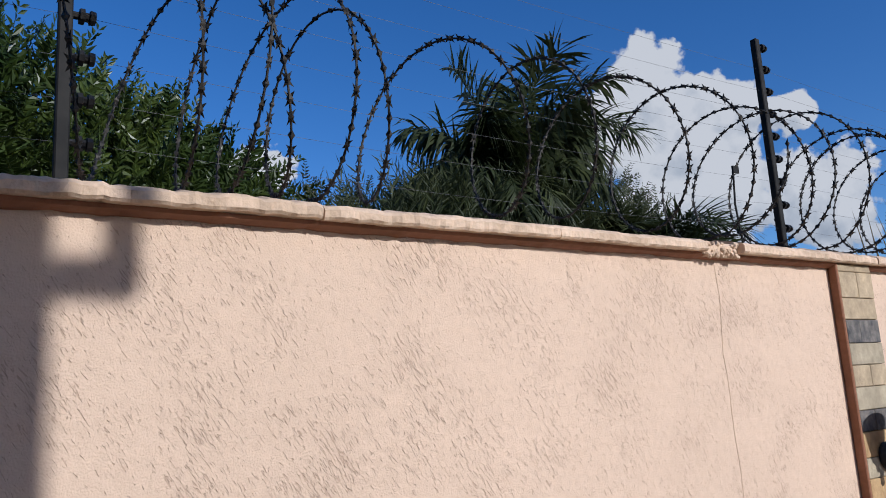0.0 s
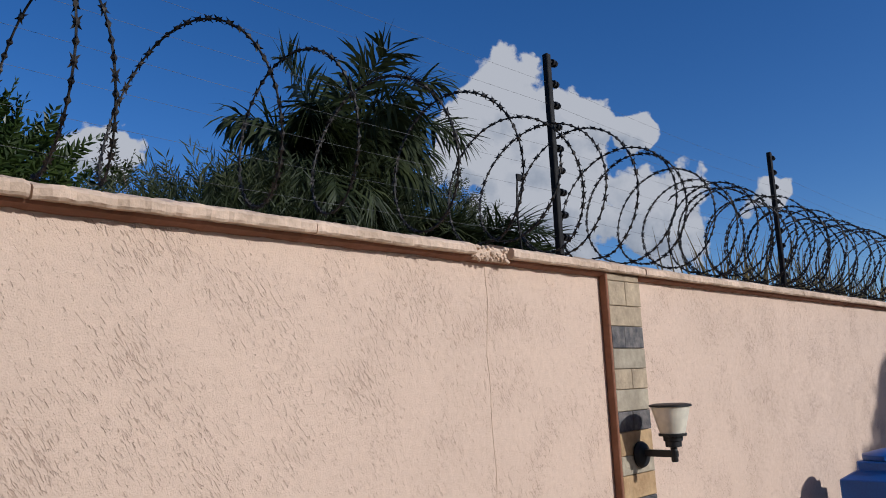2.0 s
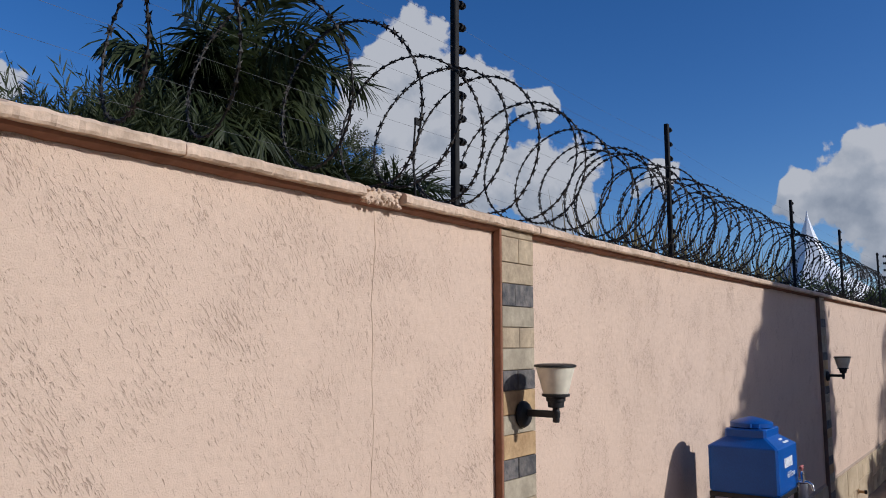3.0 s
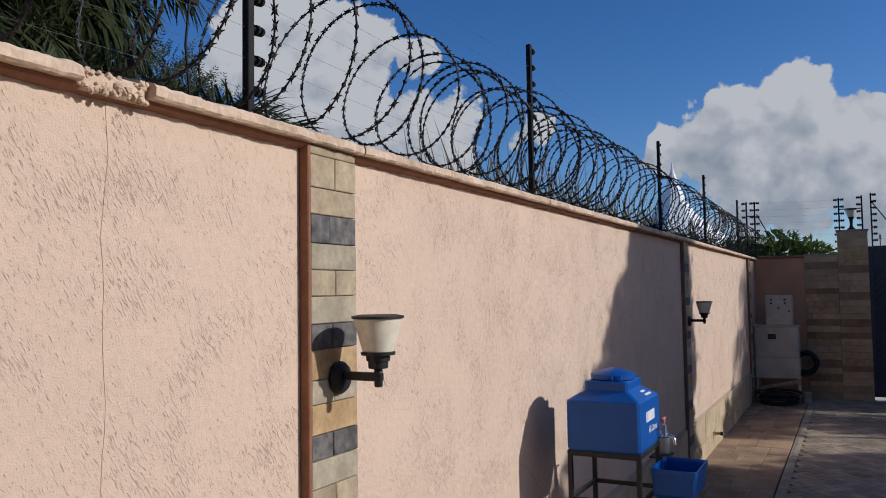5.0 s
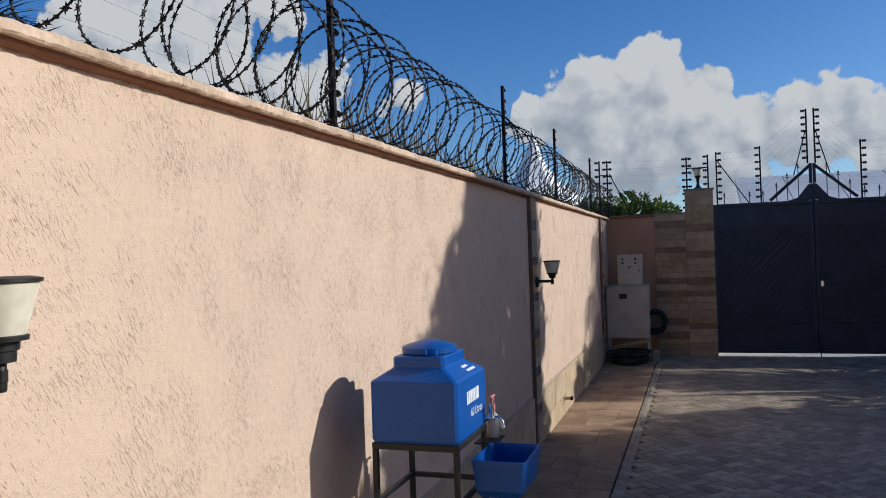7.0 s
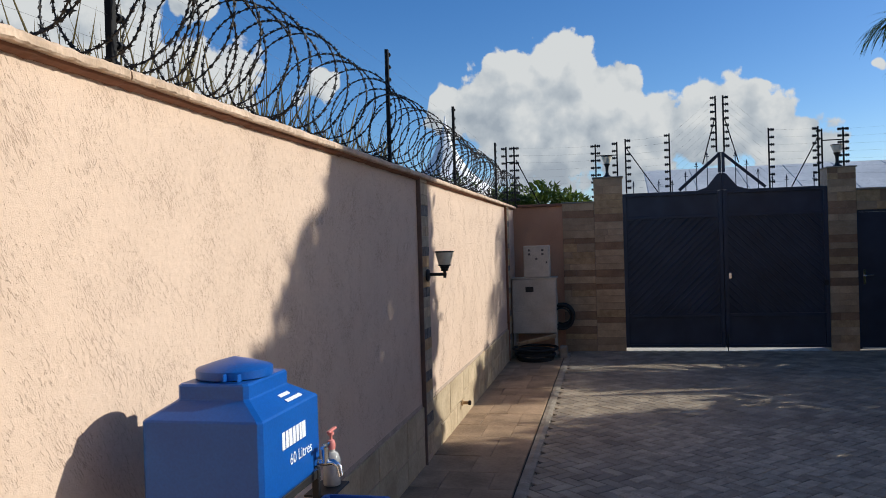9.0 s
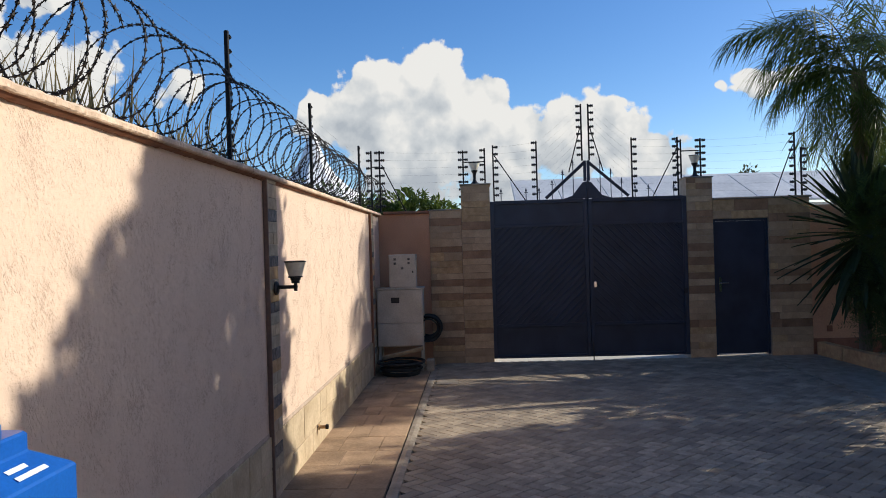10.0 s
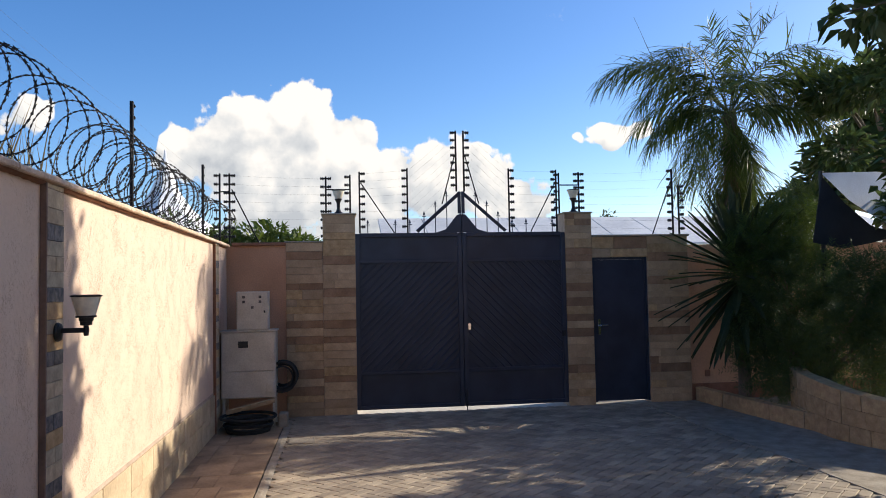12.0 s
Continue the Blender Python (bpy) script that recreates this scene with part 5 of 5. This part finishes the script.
B4 = [(9.6, 4.2, 2.15, 1.1, 0.5, 0.55), (11.2, 4.2, 2.2, 1.0, 0.5, 0.55), (12.8, 4.4, 2.1, 1.0, 0.5, 0.6), (14.6, 4.2, 2.2, 1.0, 0.5, 0.6)]
shrub("low_hedge", "low olive hedge just above the wall top", "hedge", (12.0, 4.3, -0.09), B4, sprig_crown(B4, 1300, 0.18, 0.055, 0.3, 6, 14), M_GREYLEAF, 0.05, 6)
for k in range(7):
    r = np.random.default_rng(60 + k)
    n = 60
    P = np.stack([7.3 + 0.75 * k + r.normal(size=n) * 0.22, 2.75 + r.normal(size=n) * 0.18, np.full(n, 2.0) + r.random(n) * 0.25], 1)
    D = np.stack([r.normal(size=n) * 0.3, r.normal(size=n) * 0.3, np.ones(n)], 1)
    t = thing("dry_grass_tuft", "tuft of dry straw-coloured grass stalks behind the wall", "grass tuft", "dry grass tufts", at=(7.3 + 0.75 * k, 2.75, -0.09))
    part("dry_foliage", foliage_mesh("dry_foliage", [leaf_arrays(P, D, np.tile([1.0, 0.2, 0], (n, 1)), 0.5 + 0.45 * r.random(n), np.full(n, 0.015)),
                                           leaf_arrays(P * np.array([1, 1, 0]), np.tile([0, 0, 1.0], (n, 1)), np.tile([1.0, 0.2, 0], (n, 1)), P[:, 2] + 0.1, np.full(n, 0.008))], M_DRY), None, t, kind="stuff")

# ---- planting on the far side of the drive ----
# last five crown parts are unseen, added to trim the sunlit wedge on the drive
TA = [(10.5, -5.2, 5.15, 0.62, 0.6, 0.45), (10.72, -5.25, 5.65, 0.55, 0.6, 0.4), (9.98, -5.2, 4.7, 0.6, 0.6, 0.5), (9.42, -5.2, 4.2, 0.65, 0.6, 0.5), (10.96, -5.2, 4.78, 1.15, 0.9, 1.0), (11.96, -5.2, 4.88, 0.62, 0.8, 1.1), (11.26, -5.3, 5.68, 1.0, 0.9, 0.6), (9.96, -5.2, 4.08, 0.9, 0.8, 0.8), (9.06, -5.2, 3.38, 1.0, 0.8, 0.8), (9.76, -5.2, 4.62, 0.4, 0.6, 0.45), (9.12, -5.2, 4.1, 0.55, 0.7, 0.45), (8.36, -5.2, 3.48, 0.7, 0.7, 0.6),
      (11.66, -5.2, 3.68, 0.9, 0.8, 0.8), (10.66, -5.2, 3.08, 1.2, 0.8, 0.9), (12.06, -5.2, 2.88, 0.6, 0.7, 0.8), (10.56, -5.2, 3.98, 1.0, 0.8, 0.8), (13.04, -6.2, 2.95, 0.5, 0.4, 0.5), (12.5, -6.1, 2.7, 0.5, 0.4, 0.6), (14.1, -6.5, 2.5, 0.65, 0.35, 0.30), (13.5, -6.2, 2.85, 0.4, 0.35, 0.42), (13.35, -6.2, 3.35, 0.45, 0.3, 0.14)]
shrub("shade_tree", "broad-leaved tree with a dense dark crown beside the drive", "tree", (10.8, -5.3, -0.01), TA, leaf_crown(TA, 22500, 0.17, 0.55, 31), M_DARKLEAF, 0.16, 7, (10.8, -5.3, 2.0))
TB = [(11.75, -4.15, 4.0, 0.42, 0.30, 0.22), (12.1, -4.55, 4.25, 0.45, 0.30, 0.3)]
tb = thing("overhanging_branch", "leafy branch reaching over the drive", "branch", at=(11.3, -5.2, 4.0))
part("wood", Geo().tube([(11.1, -5.3, 3.9), (11.4, -4.8, 4.05), (11.7, -4.3, 4.05), (11.8, -3.95, 3.98)], 0.03, 6, 0.006), M_BARK, tb)
part("foliage", foliage_mesh("foliage", leaf_crown(TB, 170, 0.19, 0.6, 32, 0.5, 0.0), M_DARKLEAF), None, tb, kind="stuff")

# tree added behind the sail, crown set along the sun's rays to shade walkway and plinth
GT = [(15.3, -7.2, 4.42, 0.42, 0.4, 0.30), (16.1, -7.3, 4.55, 0.5, 0.4, 0.33), (16.9, -7.4, 4.62, 0.45, 0.4, 0.33), (17.6, -7.6, 4.9, 0.4, 0.4, 0.4), (15.95, -6.75, 3.5, 0.72, 0.3, 0.28)]
shrub("garden_tree", "added slender broad-leaved tree, its flat dark crown shading the walkway", "tree", (16.1, -7.7, -0.01), GT, leaf_crown(GT, 2300, 0.17, 0.5, 36), M_DARKLEAF, 0.07, 16, (16.1, -7.6, 3.4))

# unseen low shrubs added to shade the drive, and the taller feathery ones of the bed
HB = [(12.7, -5.95, 1.9, 0.6, 0.4, 0.42), (11.3, -5.6, 1.1, 0.5, 0.5, 0.9), (13.1, -6.0, 2.1, 0.45, 0.35, 0.4), (9.4, -5.1, 2.5, 0.9, 0.6, 0.6), (11.2, -5.2, 2.55, 1.0, 0.6, 0.6), (8.6, -5.0, 2.3, 0.7, 0.6, 0.5), (12.60, -5.9, 1.87, 0.6, 0.4, 0.45), (8.90, -5.0, 1.92, 0.9, 0.6, 0.8), (10.40, -5.1, 2.12, 1.0, 0.6, 0.8), (11.60, -5.3, 2.12, 0.8, 0.6, 0.8), (8.40, -5.0, 1.12, 0.8, 0.6, 1.0), (9.70, -5.0, 1.22, 0.9, 0.6, 1.1), (11.00, -5.05, 1.22, 0.9, 0.6, 1.1)]
shrub("bed_shrub", "unseen dense dark shrub added to shade the drive", "shrub", (10.2, -5.1, -0.01), HB, leaf_crown(HB, 26000, 0.12, 0.5, 33), M_DARKLEAF, 0.06, 8)
BB = [(15.1, -5.3, 1.35, 0.6, 0.45, 1.0), (14.4, -5.75, 1.0, 0.7, 0.45, 0.85), (15.2, -5.2, 0.75, 0.55, 0.42, 0.6), (15.0, -5.5, 1.3, 0.7, 0.5, 0.9), (13.7, -6.0, 0.95, 0.7, 0.5, 0.8), (15.4, -5.2, 1.9, 0.5, 0.45, 0.6), (14.1, -5.8, 1.45, 0.55, 0.4, 0.5), (13.5, -6.0, 1.3, 0.6, 0.4, 0.65), (15.25, -5.0, 1.1, 0.3, 0.28, 0.35), (14.7, -5.2, 0.6, 0.4, 0.3, 0.35)]
shrub("feathery_bush", "dark bush of fine narrow leaves in the raised bed", "bush", (14.8, -5.5, 0.1), BB, sprig_crown(BB, 4600, 0.24, 0.10, 0.16, 7, 34, up=0.7), M_DARKLEAF, 0.06, 9)
BC = [(15.2, -5.3, 2.25, 0.35, 0.35, 0.45), (15.25, -5.6, 2.35, 0.35, 0.35, 0.5), (15.2, -5.0, 2.1, 0.3, 0.3, 0.35)]
shrub("bright_bush", "fresh green narrow-leaved bush catching the sun", "bush", (15.25, -5.5, 0.1), BC, sprig_crown(BC, 700, 0.22, 0.11, 0.13, 6, 35, up=0.9), M_MANGO, 0.04, 10)
yr = np.random.default_rng(40)
yuc = thing("yucca", "large yucca with stiff dark sword leaves beside the gate wall", "yucca", at=(15.6, -5.0, 0.0))
part("stem", Geo().tube([(15.6, -5.0, -0.01), (15.58, -5.0, 0.9), (15.6, -4.98, 1.75)], 0.09, 10, 0.07), M_BARK, yuc)
for k in range(120):
    az, el = 2 * math.pi * k * 0.381966, math.radians(76 - 142 * (k / 119) + yr.uniform(-8, 8))
    d = Vector((math.cos(az) * math.cos(el), math.sin(az) * math.cos(el), math.sin(el)))
    ln = 0.88 + 0.28 * yr.random()
    b = Vector((15.6, -4.98, 2.02 - 0.46 * k / 119)) + d * 0.04
    s = d.cross(Vector((0, 0, 1))).normalized()
    u = s.cross(d)
    g = Geo()
    vs = []
    for f, w in ((0, 0.034), (0.3, 0.056), (0.65, 0.050), (0.9, 0.024), (1.0, 0.001)):
        c = b + d * ln * f - Vector((0, 0, 0.16)) * f * f * (0.6 if el < 0.4 else 0.15)
        vs += [c + s * w + u * 0.010, c - u * 0.004, c - s * w + u * 0.010]
    fs = [q for i in range(4) for q in ((i * 3, i * 3 + 1, i * 3 + 4, i * 3 + 3), (i * 3 + 1, i * 3 + 2, i * 3 + 5, i * 3 + 4))]
    part("sword_leaf", g.add(vs, fs), M_PALM, yuc)
drive_fronds = []
for k in range(26):       # drooping older fronds and a hanging skirt
    az = 360 * k / 26 + pr.uniform(-7, 7)
    el = pr.choice((30, 12, -10, -32, -52, -66))
    drive_fronds.append((az, el, 1.25 + 0.4 * pr.random(), 70 + 40 * pr.random(), 50, 0.70, 1.2 + 0.7 * pr.random()))
drive_fronds += [(88, 50, 2.25, 92, 80, 0.80, 1.1), (105, 36, 1.9, 95, 70, 0.80, 1.3), (125, 55, 2.1, 100, 70, 0.80, 1.1), (68, 60, 1.9, 90, 64, 0.75, 0.9), (100, 84, 1.35, 18, 40, 0.42, 0.15), (275, 82, 1.55, 20, 44, 0.44, 0.15), (255, 76, 1.6, 30, 44, 0.44, 0.2),
                 (200, 55, 1.8, 95, 60, 0.75, 0.9), (-60, 48, 2.3, 88, 70, 0.80, 0.9), (-85, 44, 2.6, 78, 76, 0.80, 1.0), (-75, 30, 2.2, 80, 70, 0.80, 1.2), (160, 38, 1.8, 100, 60, 0.75, 1.1), (235, 42, 2.0, 100, 62, 0.75, 1.0)]
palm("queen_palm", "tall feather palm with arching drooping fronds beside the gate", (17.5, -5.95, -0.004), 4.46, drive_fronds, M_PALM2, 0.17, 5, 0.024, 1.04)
for (y, a) in ((-4.4, 0.02), (-5.97, -0.01), (-7.15, 0.0), (-7.5, 0.03)):
    tagged(new("palm_spike", Geo().tube([(17.5, -6.2 + (y + 6.2) * 0.3, 4.4), (17.5, -6.2 + (y + 6.2) * 0.8, 5.1), (17.5, y + a, 5.98)], 0.010, 5, 0.002).mesh("palm_spike", M_PALM2)), "thin unopened spear leaf standing up from the palm", "spear leaf", "palm spears")


# raised bed walls
def bed_wall(name, path, h, th, label, mat, course, fall=0.0):
    w = thing(name, label, "planter wall", kind="structure", at=(*path[0], 0))
    pts = [Vector((*p, 0)) for p in path]
    fine = []
    for i in range(len(pts) - 1):
        n = max(2, int((pts[i + 1] - pts[i]).length / 0.05))
        fine += [pts[i].lerp(pts[i + 1], k / n) for k in range(n)]
    fine.append(pts[-1])
    for _ in range(14):
        fine = [fine[0]] + [(fine[i - 1] + fine[i] * 2 + fine[i + 1]) / 4 for i in range(1, len(fine) - 1)] + [fine[-1]]
    k0, rr = 0, random.Random(5)
    zs = [0.0]
    while zs[-1] < h - 0.02:
        zs.append(min(h, zs[-1] + course))
    for row, (z0, z1) in enumerate(zip(zs, zs[1:])):
        k0 = 0
        while k0 < len(fine) - 1:
            k1 = min(len(fine) - 1, k0 + rr.randint(4, 8))
            run = fine[k0:k1 + 1]
            vs = []
            j = rr.uniform(-0.006, 0.006)
            for i, p in enumerate(run):
                t = (run[min(i + 1, len(run) - 1)] - run[max(i - 1, 0)]).normalized()
                s = Vector((-t.y, t.x, 0))
                e = 0.002 * (1 if i == 0 else (-1 if i == len(run) - 1 else 0))
                vs += [p + t * e + s * (th / 2 + j) + Vector((0, 0, z0 + 0.002)), p + t * e + s * (th / 2 + j) + Vector((0, 0, z1 - 0.006)), p + t * e + s * (th / 2 + j - 0.008) + Vector((0, 0, z1 - 0.001)),
                       p + t * e - s * (th / 2 + j - 0.008) + Vector((0, 0, z1 - 0.001)), p + t * e - s * (th / 2 + j) + Vector((0, 0, z1 - 0.006)), p + t * e - s * (th / 2 + j) + Vector((0, 0, z0 + 0.002))]
            m = len(run)
            fs = [(i * 6 + q, i * 6 + (q + 1) % 6, (i + 1) * 6 + (q + 1) % 6, (i + 1) * 6 + q) for i in range(m - 1) for q in range(6)] + [tuple(range(6)), tuple((m - 1) * 6 + q for q in (5, 4, 3, 2, 1, 0))]
            for p in vs:       # the top slopes down along the first two metres
                p.z *= 1 - fall * min(1.0, (p - pts[0]).length / 2.0)
            part("stone", Geo().add(vs, fs), mat, w)
            k0 = k1
    return w


bed_wall("bed_edging", [(16.4, -4.75), (15.6, -4.80), (14.6, -4.88), (13.75, -5.0)], 0.20, 0.14, "low curved edging of brown stone round the bed", M_OCHRE, 0.20)
bed_wall("bed_wall", [(14.75, -5.22), (14.3, -5.02), (13.45, -4.92), (12.85, -5.04), (12.2, -5.42), (11.0, -6.1)], 0.72, 0.16, "curved raised bed wall of brown stone", M_OCHRE, 0.24, 0.32)

# shade sail behind the bed
g = Geo()
n = 14
vs = []
hem = [(0.0, (14.6, -5.58, 3.0)), (0.15, (14.55, -5.9, 2.66)), (0.35, (14.5, -6.35, 2.36)), (0.7, (14.3, -7.8, 2.25)), (1.0, (14.2, -9.4, 2.4))]
for i in range(n + 1):
    u = i / n
    k = max(q for q in range(4) if hem[q][0] <= u)
    low_p = Vector(hem[k][1]).lerp(Vector(hem[k + 1][1]), (u - hem[k][0]) / (hem[k + 1][0] - hem[k][0]))
    top_p = Vector((14.6, -5.58, 3.02)).lerp(Vector((15.6, -10.2, 3.25)), u)
    for j in range(n + 1):
        p = low_p.lerp(top_p, j / n)
        p.z -= 0.10 * math.sin(math.pi * j / n) * u
        vs.append(p)
g.add(vs, [(i * (n + 1) + j, i * (n + 1) + j + 1, (i + 1) * (n + 1) + j + 1, (i + 1) * (n + 1) + j) for i in range(n) for j in range(n)])
sail = thing("shade_sail", "pale grey fabric shade sail with a dark hanging flap", "shade sail", at=(14.6, -5.6, 0.0))
part("cloth", g, M_SAIL, sail, smooth=True)
part("flap", Geo().prism([(-5.43, 2.16), (-5.585, 2.98), (-5.86, 2.66), (-6.22, 2.36), (-6.6, 2.26), (-6.3, 2.16), (-5.84, 2.08)], 14.62, 14.63), M_SAILDARK, sail, "dark folded flap")
part("mast", Geo().tube([(14.68, -5.6, -0.01), (14.66, -5.6, 3.05)], 0.03, 10), M_BLACK, sail)

# ---- beyond the gate ----
barn = thing("long_building", "long low building with a pale grey sheet roof beyond the gate", "building", kind="", at=(41, -12, 0))
part("wall", Geo().box(38.5, 44, -26, -1.8, -0.09, 3.3), M_TENT, barn)
for k in range(12):
    y1 = -1.4 - k * 2.07
    part("roof_sheet", Geo().piece((37.6, y1 - 2.065 + 0.01, 3.35), (0, 2.05, 0), (4.6, 0, 1.55), (-0.03, 0, 0.08), 0.02), M_ROOF, barn)
tent = thing("marquee", "white pointed marquee tent beyond the wall", "tent", kind="", at=(40, 7.8, 0))
prof = [(2.6, 3.6), (2.55, 4.1), (1.65, 4.75), (1.08, 5.3), (0.62, 6.0), (0.26, 6.9), (0.07, 7.5), (0.02, 7.85)]
part("canopy", Geo().lathe(prof, (40, 7.8, 0), 8), M_TENT, tent, "peaked white canvas")
for a in range(4):
    part("pole", Geo().tube([(40 + 1.6 * math.cos(a * 1.57 + 0.78), 7.8 + 1.6 * math.sin(a * 1.57 + 0.78), -0.09), (40 + 1.6 * math.cos(a * 1.57 + 0.78), 7.8 + 1.6 * math.sin(a * 1.57 + 0.78), 3.7)], 0.04, 6), M_POST, tent)
MB = [(23.0, 1.95, 2.5, 0.7, 0.75, 0.62), (22.6, 1.2, 2.35, 0.5, 0.5, 0.5), (23.4, 2.9, 2.4, 0.7, 0.6, 0.7)]
shrub("mango_tree", "fresh green broad-leaved tree beyond the corner of the wall", "tree", (23.0, 2.0, -0.09), MB, leaf_crown(MB, 4200, 0.17, 0.46, 51, 0.35), M_MANGO, 0.08, 12)
DB = [(24, 4.2, 2.6, 0.9, 0.8, 0.9), (26, 5.6, 2.8, 1.0, 0.9, 1.0), (22, 3.8, 2.2, 0.8, 0.6, 0.8)]
shrub("far_bush", "dark bushy tree beyond the wall", "tree", (24.5, 4.7, -0.09), DB, leaf_crown(DB, 2600, 0.16, 0.4, 52), M_DARKLEAF, 0.08, 13)
FB = [(60, -19.0, 5.6, 0.9, 0.9, 1.3), (60, -19.7, 5.0, 0.8, 0.8, 0.9), (60, -18.3, 4.9, 0.8, 0.8, 0.9)]
shrub("far_tree", "small tree standing far off behind the long building", "tree", (60, -19, -0.09), FB, leaf_crown(FB, 900, 0.28, 0.5, 53), M_GREYLEAF, 0.15, 14)
NB = [(22, -12.2, 5.6, 0.9, 1.1, 0.9), (22.2, -12.9, 6.4, 0.9, 1.1, 0.8), (22, -11.9, 4.5, 0.9, 1.0, 0.7), (22, -11.1, 3.9, 0.8, 0.9, 0.5), (21.9, -10.3, 3.4, 0.7, 0.8, 0.45), (22.3, -13.4, 5.0, 1.0, 1.2, 1.2)]
shrub("dark_tree", "dark broad-leaved tree standing behind the feather palm", "tree", (22.1, -12.2, -0.09), NB, leaf_crown(NB, 7500, 0.30, 0.5, 54), M_DARKLEAF, 0.16, 15)
